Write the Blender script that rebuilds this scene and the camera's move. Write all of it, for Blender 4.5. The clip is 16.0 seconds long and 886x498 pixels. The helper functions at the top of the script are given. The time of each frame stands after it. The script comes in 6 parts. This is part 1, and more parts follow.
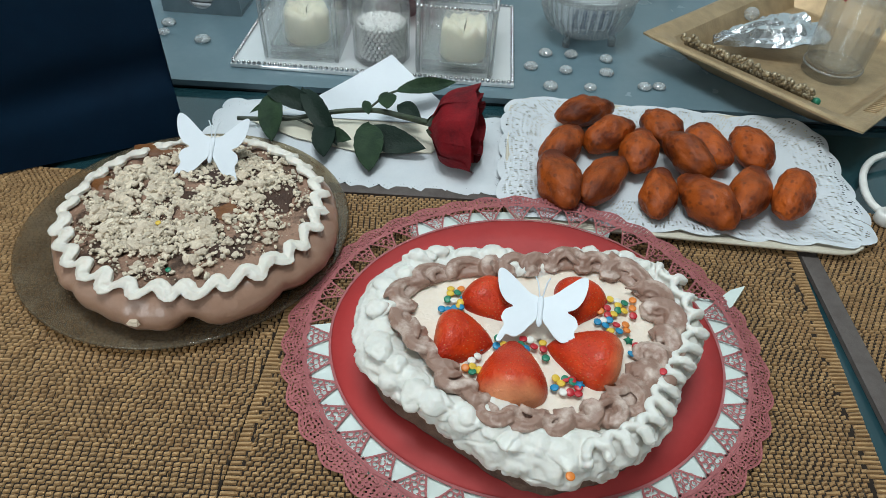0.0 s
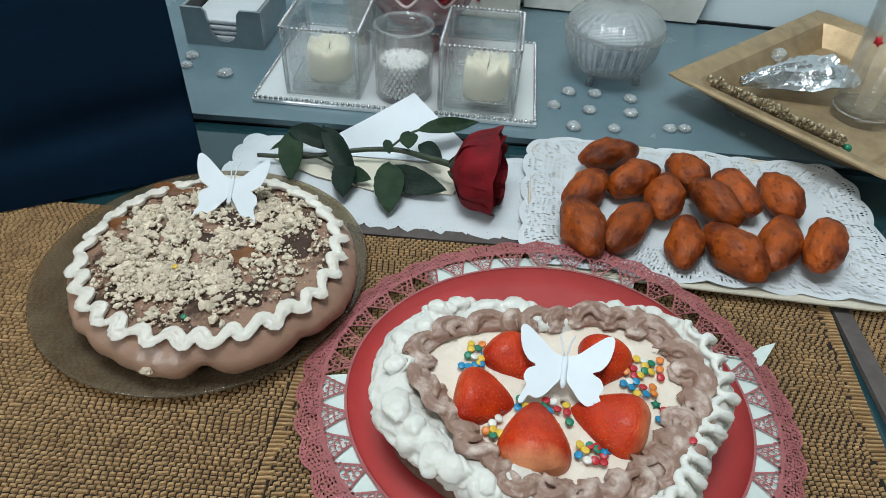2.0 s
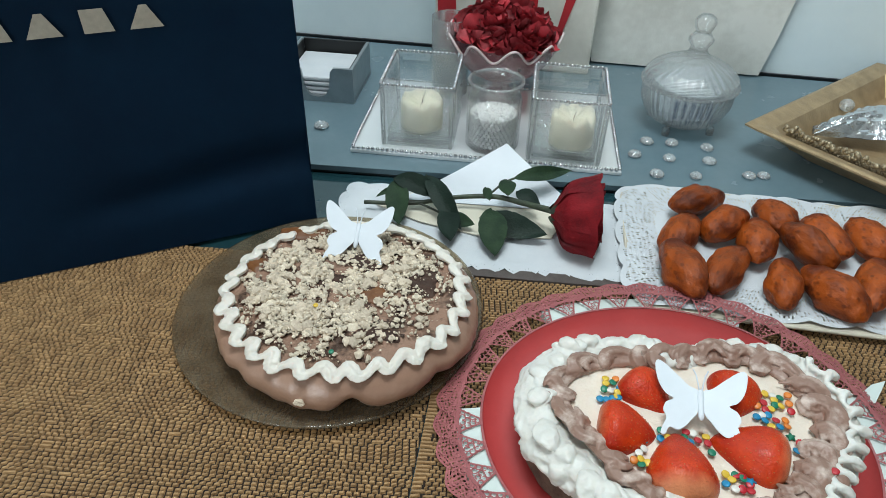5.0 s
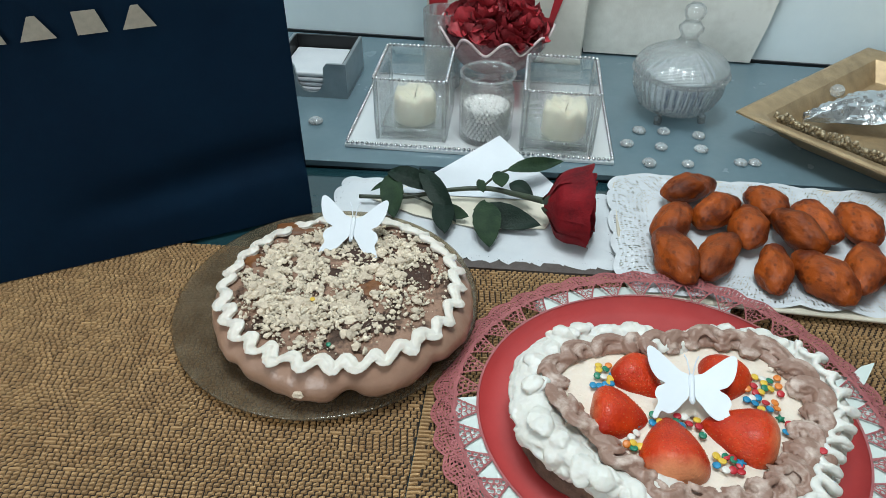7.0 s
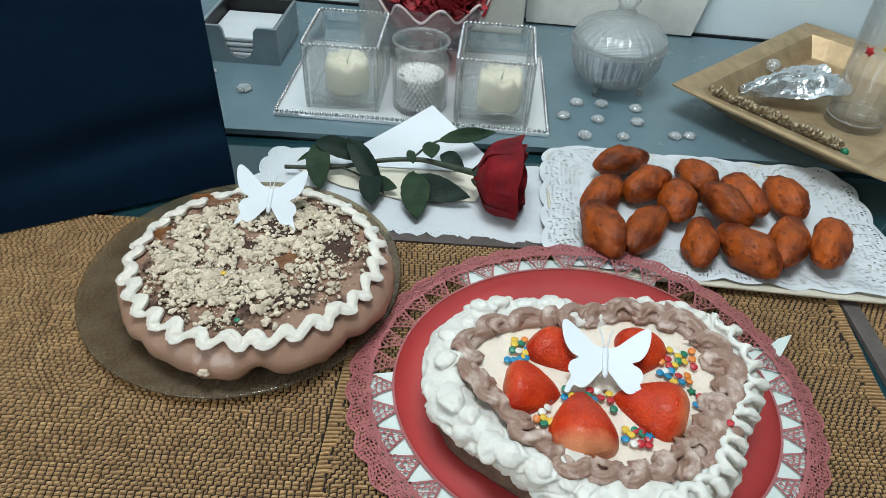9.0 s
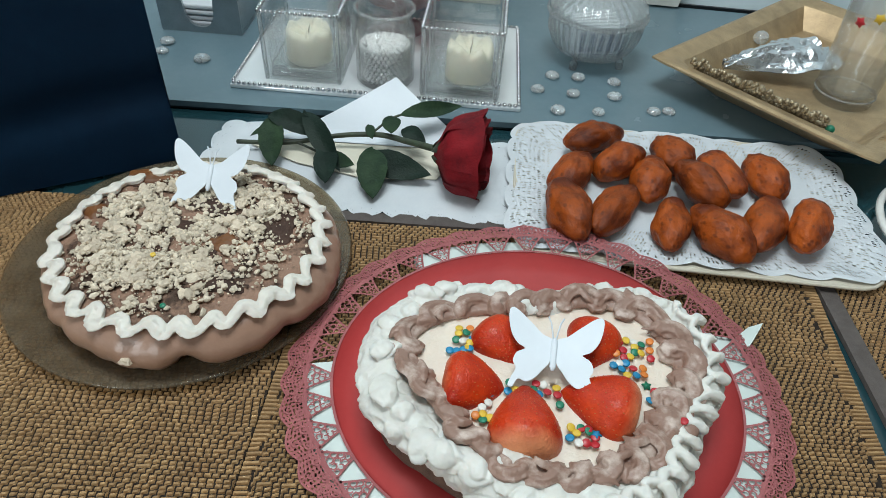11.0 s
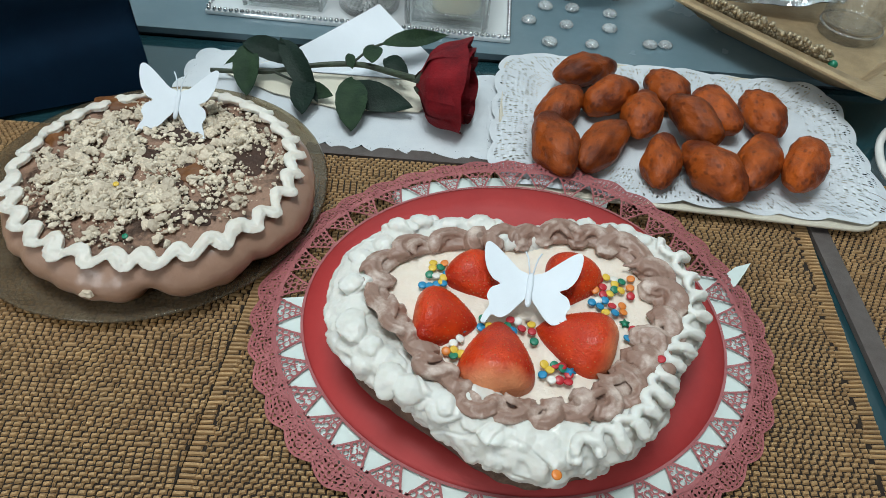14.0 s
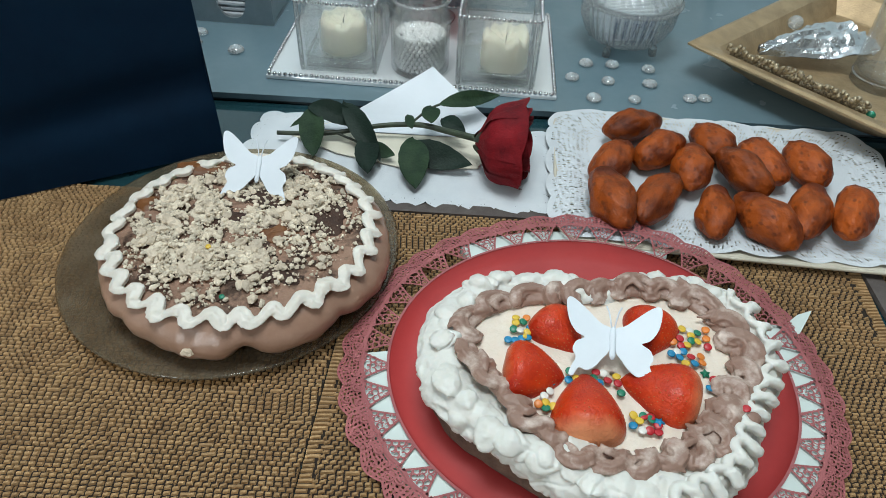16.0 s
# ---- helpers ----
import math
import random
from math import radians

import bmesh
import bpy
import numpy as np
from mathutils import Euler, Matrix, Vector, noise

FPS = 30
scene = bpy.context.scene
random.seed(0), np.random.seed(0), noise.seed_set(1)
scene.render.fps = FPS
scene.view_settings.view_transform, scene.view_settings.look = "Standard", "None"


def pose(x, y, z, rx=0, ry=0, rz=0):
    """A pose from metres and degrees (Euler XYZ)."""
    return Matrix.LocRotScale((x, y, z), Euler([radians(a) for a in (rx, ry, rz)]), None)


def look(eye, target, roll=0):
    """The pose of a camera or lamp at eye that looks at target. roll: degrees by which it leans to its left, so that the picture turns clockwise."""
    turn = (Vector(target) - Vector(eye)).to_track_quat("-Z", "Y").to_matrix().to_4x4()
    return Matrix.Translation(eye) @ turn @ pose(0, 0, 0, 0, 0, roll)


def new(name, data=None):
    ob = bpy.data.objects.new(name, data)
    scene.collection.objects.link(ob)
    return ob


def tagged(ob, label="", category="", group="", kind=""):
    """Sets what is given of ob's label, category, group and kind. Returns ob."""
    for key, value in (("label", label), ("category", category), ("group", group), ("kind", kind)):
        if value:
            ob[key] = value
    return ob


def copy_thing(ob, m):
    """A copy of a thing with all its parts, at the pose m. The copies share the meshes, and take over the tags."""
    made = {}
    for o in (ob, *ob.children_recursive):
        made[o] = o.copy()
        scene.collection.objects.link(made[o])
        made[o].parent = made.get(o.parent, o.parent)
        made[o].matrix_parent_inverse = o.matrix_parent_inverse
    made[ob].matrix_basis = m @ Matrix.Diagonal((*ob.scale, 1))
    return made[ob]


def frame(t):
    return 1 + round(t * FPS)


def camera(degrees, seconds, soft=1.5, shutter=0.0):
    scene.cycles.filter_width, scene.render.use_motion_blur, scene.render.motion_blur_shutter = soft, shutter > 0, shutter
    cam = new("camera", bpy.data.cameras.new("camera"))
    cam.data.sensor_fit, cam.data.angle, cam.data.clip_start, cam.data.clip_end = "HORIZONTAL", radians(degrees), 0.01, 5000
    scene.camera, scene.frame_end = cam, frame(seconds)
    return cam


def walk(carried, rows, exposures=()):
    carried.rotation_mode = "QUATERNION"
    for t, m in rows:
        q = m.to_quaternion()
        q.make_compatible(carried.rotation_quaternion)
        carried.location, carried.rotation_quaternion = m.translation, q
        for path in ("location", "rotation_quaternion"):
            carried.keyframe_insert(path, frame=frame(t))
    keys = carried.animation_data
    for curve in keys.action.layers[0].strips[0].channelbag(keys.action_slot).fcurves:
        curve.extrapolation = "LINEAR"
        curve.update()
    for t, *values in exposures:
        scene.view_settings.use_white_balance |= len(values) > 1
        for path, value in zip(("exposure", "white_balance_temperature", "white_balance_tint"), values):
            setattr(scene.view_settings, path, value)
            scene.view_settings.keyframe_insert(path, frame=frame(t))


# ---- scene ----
cam = camera(67.8, 16.0, 0.7)
PATH = [
    (0, (0.02, 0.06, 0.351), (0.017, 1.511, -1.026), 3.3),
    (0.5, (0.03, 0.068, 0.346), (0.05, 1.475, -1.076), 4.0),
    (1, (0.036, 0.079, 0.349), (0.058, 1.502, -1.056), 4.1),
    (1.5, (0.028, 0.078, 0.356), (0.005, 1.56, -0.988), 3.8),
    (2, (0.014, 0.081, 0.358), (-0.036, 1.571, -0.976), 3.3),
    (2.5, (-0.002, 0.081, 0.362), (-0.056, 1.595, -0.944), 3.0),
    (3, (-0.019, 0.079, 0.364), (-0.06, 1.615, -0.916), 3.7),
    (3.5, (-0.033, 0.072, 0.366), (-0.082, 1.623, -0.896), 3.3),
    (4, (-0.046, 0.065, 0.371), (-0.119, 1.634, -0.868), 2.7),
    (4.5, (-0.054, 0.058, 0.373), (-0.172, 1.639, -0.846), 1.8),
    (4.7, (-0.059, 0.053, 0.372), (-0.176, 1.631, -0.852), 1.9),
    (6.8, (-0.056, 0.045, 0.376), (-0.18, 1.61, -0.863), 0.6),
    (7, (-0.055, 0.045, 0.376), (-0.168, 1.605, -0.87), 0.8),
    (7.5, (-0.056, 0.046, 0.376), (-0.105, 1.593, -0.891), 2.5),
    (8, (-0.048, 0.049, 0.372), (-0.075, 1.576, -0.92), 3.0),
    (8.5, (-0.038, 0.052, 0.37), (-0.051, 1.581, -0.919), 3.1),
    (9, (-0.024, 0.057, 0.366), (-0.02, 1.576, -0.935), 3.6),
    (9.2, (-0.023, 0.061, 0.36), (-0.005, 1.586, -0.934), 4.0),
    (11.3, (0.014, 0.086, 0.346), (0.016, 1.532, -1.036), 4.1),
    (11.5, (0.014, 0.088, 0.343), (0.02, 1.511, -1.063), 4.4),
    (12, (0.017, 0.091, 0.338), (0.027, 1.49, -1.091), 4.4),
    (12.5, (0.021, 0.089, 0.335), (0.04, 1.471, -1.11), 4.7),
    (13, (0.029, 0.089, 0.334), (0.044, 1.462, -1.12), 3.9),
    (13.5, (0.029, 0.087, 0.333), (0.042, 1.456, -1.125), 4.6),
    (14, (0.027, 0.09, 0.332), (0.046, 1.454, -1.131), 5.0),
    (14.5, (0.024, 0.093, 0.335), (0.025, 1.476, -1.109), 3.6),
    (15, (0.015, 0.091, 0.338), (-0.003, 1.498, -1.083), 3.3),
    (15.5, (0.004, 0.087, 0.342), (0.003, 1.489, -1.084), 3.6),
    (16, (-0.017, 0.081, 0.351), (-0.033, 1.53, -1.028), 3.0),
]
walk(cam, [(t, look(eye, target, roll)) for t, eye, target, roll in PATH], ((0.0, 0.0), (3.0, 0.03), (5.0, 0.08), (7.0, 0.14), (9.0, 0.12), (11.0, 0.0), (16.0, 0.0)))

# ---- world and lights ----
world = bpy.data.worlds.new("world")
scene.world = world
world.use_nodes = True
world.node_tree.nodes["Background"].inputs[0].default_value = (0.80, 0.90, 1.0, 1)
world.node_tree.nodes["Background"].inputs[1].default_value = 0.25


def area_lamp(name, m, size, watts, colour):
    d = bpy.data.lights.new(name, "AREA")
    d.shape, d.size, d.size_y, d.energy, d.color = "RECTANGLE", size[0], size[1], watts, colour
    ob = new(name, d)
    ob.matrix_world = m
    return ob


scene.cycles.transparent_max_bounces, scene.cycles.max_bounces = 40, 12
area_lamp("ceiling_light_lamp", look((-0.10, 0.40, 1.70), (-0.10, 0.50, 0)), (0.70, 0.55), 19.5, (0.895, 0.975, 1.0))
# added fill from the front; its window is unseen and built to suit
area_lamp("window_light", look((-1.45, -1.765, 0.98), (-1.45, 0.0, 0.70)), (1.1, 1.12), 26.0, (0.88, 0.965, 1.0))

# ---- materials ----


def material(name, a, b=None, rough=0.5, metal=0.0, scale=60.0, bump=0.0, bscale=300.0, fine=0.25, island=0.0, coat=0.0, sheen=0.0, sss=0.0, detail=6.0, contrast=(0.35, 0.65), rvar=0.08, rnd=0.0):
    """Two colours blended by a coarse and a fine noise, with varied gloss and fine relief."""
    m = bpy.data.materials.new(name)
    m.use_nodes = True
    t = m.node_tree
    N, L = t.nodes, t.links
    p = N["Principled BSDF"]
    b = b or tuple(min(1, c * 0.82) for c in a)
    tc = N.new("ShaderNodeTexCoord")
    n1 = N.new("ShaderNodeTexNoise")
    n1.inputs["Scale"].default_value, n1.inputs["Detail"].default_value = scale, detail
    n2 = N.new("ShaderNodeTexNoise")
    n2.inputs["Scale"].default_value, n2.inputs["Detail"].default_value = scale * 9, 4
    add = N.new("ShaderNodeMix")
    add.inputs[0].default_value = fine
    ramp = N.new("ShaderNodeMapRange")
    ramp.inputs[1].default_value, ramp.inputs[2].default_value = contrast
    mix = N.new("ShaderNodeMix")
    mix.data_type = "RGBA"
    mix.inputs[6].default_value, mix.inputs[7].default_value = (*a, 1), (*b, 1)
    for n in (n1, n2):
        L.new(tc.outputs["Object"], n.inputs["Vector"])
    L.new(n1.outputs["Fac"], add.inputs[2])
    L.new(n2.outputs["Fac"], add.inputs[3])
    L.new(add.outputs[0], ramp.inputs[0])
    L.new(ramp.outputs[0], mix.inputs[0])
    colour = mix.outputs[2]
    if island or rnd:
        g = N.new("ShaderNodeNewGeometry") if island else N.new("ShaderNodeObjectInfo")
        hsv = N.new("ShaderNodeHueSaturation")
        r = N.new("ShaderNodeMapRange")
        k = island or rnd
        r.inputs[3].default_value, r.inputs[4].default_value = 1 - k, 1 + k
        L.new(g.outputs["Random Per Island" if island else "Random"], r.inputs[0])
        L.new(r.outputs[0], hsv.inputs["Value"])
        L.new(colour, hsv.inputs["Color"])
        colour = hsv.outputs[0]
    L.new(colour, p.inputs["Base Color"])
    rr = N.new("ShaderNodeMapRange")
    rr.inputs[3].default_value, rr.inputs[4].default_value = max(0.02, rough - rvar), min(1, rough + rvar)
    L.new(n1.outputs["Fac"], rr.inputs[0])
    L.new(rr.outputs[0], p.inputs["Roughness"])
    p.inputs["Metallic"].default_value = metal
    p.inputs["Coat Weight"].default_value = coat
    p.inputs["Coat Roughness"].default_value = 0.12
    p.inputs["Sheen Weight"].default_value = sheen
    if sss:
        p.inputs["Subsurface Weight"].default_value = sss
        p.inputs["Subsurface Radius"].default_value = (0.006, 0.004, 0.003)
        p.inputs["Subsurface Scale"].default_value = 1.0
    if bump:
        bn = N.new("ShaderNodeTexNoise")
        bn.inputs["Scale"].default_value, bn.inputs["Detail"].default_value = bscale, 5
        L.new(tc.outputs["Object"], bn.inputs["Vector"])
        bu = N.new("ShaderNodeBump")
        bu.inputs["Strength"].default_value, bu.inputs["Distance"].default_value = bump, 0.002
        L.new(bn.outputs["Fac"], bu.inputs["Height"])
        L.new(bu.outputs[0], p.inputs["Normal"])
    return m


def clear_glass(name, tint=(0.985, 0.992, 0.992), milk=0.03, ior=1.5, rough=0.02, bend=0.28, haze=(0.85, 0.88, 0.88)):
    """Thin clear glass: passes light, mirrors at grazing angles; a diffuse haze brightens it."""
    m = bpy.data.materials.new(name)
    m.use_nodes = True
    t = m.node_tree
    N, L = t.nodes, t.links
    N.remove(N["Principled BSDF"])
    out = N["Material Output"]
    tr, gl, df, fr = N.new("ShaderNodeBsdfTransparent"), N.new("ShaderNodeBsdfGlossy"), N.new("ShaderNodeBsdfDiffuse"), N.new("ShaderNodeLayerWeight")
    tr.inputs[0].default_value = (*tint, 1)
    gl.inputs["Roughness"].default_value = rough
    # haze colour, mixed in by milk to lift the glass's brightness
    df.inputs[0].default_value = (*haze, 1)
    fr.inputs[0].default_value = 0.5
    pw, ad = N.new("ShaderNodeMath"), N.new("ShaderNodeMath")
    pw.operation, ad.operation = "POWER", "MULTIPLY_ADD"
    pw.inputs[1].default_value = 3.5
    ad.inputs[1].default_value, ad.inputs[2].default_value = 0.38, 0.04 * (ior / 1.5) ** 2
    L.new(fr.outputs["Facing"], pw.inputs[0])
    L.new(pw.outputs[0], ad.inputs[0])
    tc, nz, mr = N.new("ShaderNodeTexCoord"), N.new("ShaderNodeTexNoise"), N.new("ShaderNodeMapRange")
    nz.inputs["Scale"].default_value = 90
    mr.inputs[3].default_value, mr.inputs[4].default_value = milk * 0.3, milk * 1.7
    L.new(tc.outputs["Object"], nz.inputs["Vector"])
    L.new(nz.outputs["Fac"], mr.inputs[0])
    a, b = N.new("ShaderNodeMixShader"), N.new("ShaderNodeMixShader")
    L.new(mr.outputs[0], a.inputs[0])
    rf, half = N.new("ShaderNodeBsdfRefraction"), N.new("ShaderNodeMixShader")
    rf.inputs["IOR"].default_value, rf.inputs["Roughness"].default_value = 1.36, rough
    rf.inputs[0].default_value = (*tint, 1)
    half.inputs[0].default_value = bend
    L.new(tr.outputs[0], half.inputs[1])
    L.new(rf.outputs[0], half.inputs[2])
    L.new(half.outputs[0], a.inputs[1])
    L.new(df.outputs[0], a.inputs[2])
    L.new(ad.outputs[0], b.inputs[0])
    L.new(a.outputs[0], b.inputs[1])
    L.new(gl.outputs[0], b.inputs[2])
    L.new(b.outputs[0], out.inputs["Surface"])
    return m


M_TEAL = material("teal_glass", (0.012, 0.045, 0.055), (0.016, 0.055, 0.066), 0.10, scale=8, coat=0.5, rvar=0.03)
M_BOARD = material("grey_lacquer", (0.122, 0.190, 0.222), (0.142, 0.212, 0.246), 0.26, scale=14, bump=0.03, bscale=900, rvar=0.06)
M_EDGE = material("dark_edge", (0.015, 0.02, 0.024), None, 0.4)
M_WALL = material("wall_paint", (0.80, 0.91, 0.94), (0.74, 0.86, 0.90), 0.55, scale=6, bump=0.08, bscale=160)
M_PANEL = material("beige_cloth", (0.80, 0.81, 0.76), (0.62, 0.62, 0.57), 0.6, scale=9, bump=0.15, bscale=400, contrast=(0.4, 0.62))
M_PLASTER = material("white_plaster", (0.75, 0.75, 0.73), None, 0.8, scale=4, bump=0.05)
M_FLOOR = material("floor_tile_stone", (0.45, 0.42, 0.38), None, 0.4, scale=5)
M_STRAND = material("straw_strand", (0.430, 0.265, 0.118), (0.305, 0.175, 0.073), 0.62, scale=70, island=0.16, bump=0.35, bscale=1800, sheen=0.05)
M_STRANDP = material("straw_strand_single", (0.430, 0.265, 0.118), (0.305, 0.175, 0.073), 0.62, scale=70, rnd=0.16, bump=0.35, bscale=1800, sheen=0.05)
M_MATBASE = material("dark_weave_gap", (0.018, 0.010, 0.005), None, 0.9, scale=200)
M_TRIM = material("grey_brown_trim", (0.115, 0.096, 0.088), (0.085, 0.070, 0.064), 0.8, scale=120, bump=0.3, bscale=2200)
M_RED = material("red_paper", (0.45, 0.042, 0.040), (0.40, 0.034, 0.034), 0.55, scale=30, bump=0.06, bscale=1200)
M_LACE = material("rose_paper_lace", (0.385, 0.118, 0.120), (0.31, 0.090, 0.094), 0.7, scale=60, bump=0.1, bscale=1500)
M_PLATE = material("pale_ceramic", (0.66, 0.74, 0.70), (0.60, 0.69, 0.66), 0.22, scale=15, coat=0.3)
M_CREAM = material("whipped_cream", (0.72, 0.71, 0.665), (0.67, 0.66, 0.61), 0.42, scale=45, bump=0.25, bscale=260, sss=0.15)
M_FILL = material("pale_filling", (0.83, 0.745, 0.645), (0.78, 0.665, 0.55), 0.45, scale=60, bump=0.3, bscale=400, sss=0.1)
M_CHOC = material("chocolate_cream", (0.285, 0.172, 0.130), (0.58, 0.465, 0.40), 0.40, scale=85, bump=0.25, bscale=320, contrast=(0.49, 0.66), fine=0.1)
M_MOCHA = material("mocha_cream", (0.370, 0.222, 0.155), (0.310, 0.180, 0.124), 0.30, scale=30, bump=0.2, bscale=240, coat=0.15)
M_COCOA = material("cocoa_top", (0.315, 0.185, 0.125), (0.060, 0.030, 0.017), 0.6, scale=42, bump=0.6, bscale=700, contrast=(0.47, 0.60))
M_CARAMEL = material("caramel", (0.22, 0.085, 0.025), (0.13, 0.05, 0.018), 0.45, scale=60, bump=0.3)
M_SPONGE = material("cake_sponge", (0.20, 0.13, 0.09), (0.09, 0.055, 0.04), 0.85, scale=90, bump=0.8, bscale=500)
M_DARKC = material("dark_cocoa", (0.064, 0.026, 0.013), (0.032, 0.013, 0.007), 0.7, scale=120, bump=0.5, bscale=500)
M_CREAMB = material("piped_butter_cream", (0.74, 0.70, 0.635), (0.68, 0.645, 0.57), 0.45, scale=45, bump=0.25, bscale=260, sss=0.15)
M_CRUMB = material("biscuit_crumb", (0.78, 0.695, 0.56), (0.63, 0.53, 0.40), 0.8, scale=300, island=0.22, bump=0.5, bscale=1500)
M_CRUMBP = material("biscuit_piece", (0.80, 0.70, 0.565), (0.66, 0.54, 0.40), 0.85, scale=260, rnd=0.12, bump=0.5, bscale=1100)
M_POWDER = material("biscuit_powder", (0.80, 0.72, 0.585), (0.67, 0.575, 0.44), 0.9, scale=180, bump=0.4, bscale=1300)
M_PAPERW = material("white_card", (0.70, 0.75, 0.80), (0.67, 0.72, 0.77), 0.55, scale=40, bump=0.05, bscale=1500)
M_DOILYW = material("white_doily_paper", (0.63, 0.665, 0.69), (0.58, 0.62, 0.655), 0.65, scale=50, bump=0.15, bscale=900)
M_CREAMP = material("cream_paper", (0.74, 0.70, 0.58), (0.69, 0.65, 0.53), 0.6, scale=40, bump=0.05, bscale=1200)
M_ROSE = material("rose_petal", (0.21, 0.003, 0.008), (0.085, 0.0015, 0.005), 0.75, scale=45, bump=0.25, bscale=600)
M_LEAF = material("rose_leaf", (0.028, 0.056, 0.026), (0.013, 0.030, 0.017), 0.60, scale=70, bump=0.3, bscale=500)
M_LEAFD = material("rose_leaf_dark", (0.012, 0.026, 0.018), (0.007, 0.017, 0.012), 0.5, scale=70, bump=0.3, bscale=500)
M_STEM = material("rose_stem", (0.046, 0.068, 0.034), (0.020, 0.026, 0.018), 0.5, scale=90, bump=0.3)
M_FRY = material("fried_crust", (0.345, 0.070, 0.009), (0.105, 0.019, 0.005), 0.42, scale=40, bump=0.35, bscale=700, rnd=0.26, contrast=(0.42, 0.62), coat=0.0, fine=0.15)
M_TRAYP = material("cream_plastic_tray", (0.66, 0.61, 0.50), None, 0.35, scale=20)
M_NAVY = material("navy_paper", (0.0024, 0.0128, 0.0310), (0.0034, 0.0180, 0.0420), 0.72, scale=10, bump=0.08, bscale=500)
M_INK = material("champagne_ink", (0.52, 0.48, 0.40), None, 0.4, metal=0.3, scale=200)
M_MIRROR = material("mirror", (0.84, 0.87, 0.88), (0.80, 0.84, 0.86), 0.10, metal=0.35, scale=10, rvar=0.03)
M_SILVER = material("silver_bead", (0.78, 0.79, 0.80), (0.55, 0.56, 0.58), 0.18, metal=1.0, scale=300)
M_BRUSHED = material("brushed_silver", (0.42, 0.46, 0.48), (0.34, 0.38, 0.40), 0.32, metal=0.8, scale=60)
M_BLACK = material("black_lining", (0.010, 0.011, 0.012), None, 0.5)
M_GLASS = clear_glass("clear_glass", (0.985, 0.992, 0.992), 0.04, 1.5, 0.01, 0.20)
M_GLASSM = clear_glass("pressed_glass", (0.98, 0.99, 0.99), 0.12, 1.6, 0.03, 0.40)
M_DISH = clear_glass("smoky_glass", (0.62, 0.56, 0.44), 0.12, 1.5, 0.10, 0.0, (0.60, 0.50, 0.36))
M_PINKG = clear_glass("pink_glass", (0.78, 0.50, 0.54), 0.16, 1.5, 0.10, 0.2)
M_FROST = material("frosted_glass_rim", (0.66, 0.55, 0.55), (0.58, 0.45, 0.46), 0.35, scale=60, coat=0.3)
M_SATIN = clear_glass("satin_glass", (0.97, 0.985, 0.985), 0.15, 1.6, 0.06, 0.30)
M_WAX = material("candle_wax", (0.77, 0.735, 0.60), (0.71, 0.67, 0.52), 0.45, scale=50, sss=0.2, bump=0.1)
M_PEARL = material("pearl", (0.84, 0.83, 0.80), (0.74, 0.73, 0.71), 0.22, scale=200, coat=0.4, island=0.06)
M_GEM = clear_glass("glass_gem", (0.94, 0.97, 0.98), 0.27, 1.9, 0.04, 0.7)
M_GOLD = material("gold_leaf_tray", (0.52, 0.375, 0.215), (0.36, 0.260, 0.150), 0.42, metal=0.5, scale=55, bump=0.3, bscale=500)
M_GOLDB = material("antique_gold_bead", (0.55, 0.46, 0.31), (0.17, 0.13, 0.08), 0.38, metal=0.5, scale=300)
M_FOIL = material("silver_foil", (0.82, 0.84, 0.86), (0.66, 0.69, 0.72), 0.20, metal=0.95, scale=60, bump=0.4, bscale=180)
M_POT = material("dried_petal", (0.42, 0.028, 0.040), (0.20, 0.012, 0.018), 0.6, scale=60, rnd=0.5, bump=0.3)
M_RIBBON = material("red_ribbon", (0.50, 0.020, 0.030), (0.42, 0.016, 0.024), 0.4, scale=30)
M_BOX = material("cream_box", (0.78, 0.77, 0.70), (0.64, 0.63, 0.56), 0.6, scale=12)
M_PLASTIC = material("white_plastic", (0.78, 0.77, 0.73), None, 0.4, scale=40)
SPR = [material("sprinkle_" + n, c, tuple(v * 0.85 for v in c), 0.35, scale=300) for n, c in (("red", (0.50, 0.02, 0.03)), ("orange", (0.75, 0.22, 0.03)), ("yellow", (0.75, 0.50, 0.05)), ("green", (0.01, 0.20, 0.11)), ("blue", (0.01, 0.24, 0.46)), ("white", (0.78, 0.76, 0.70)))]


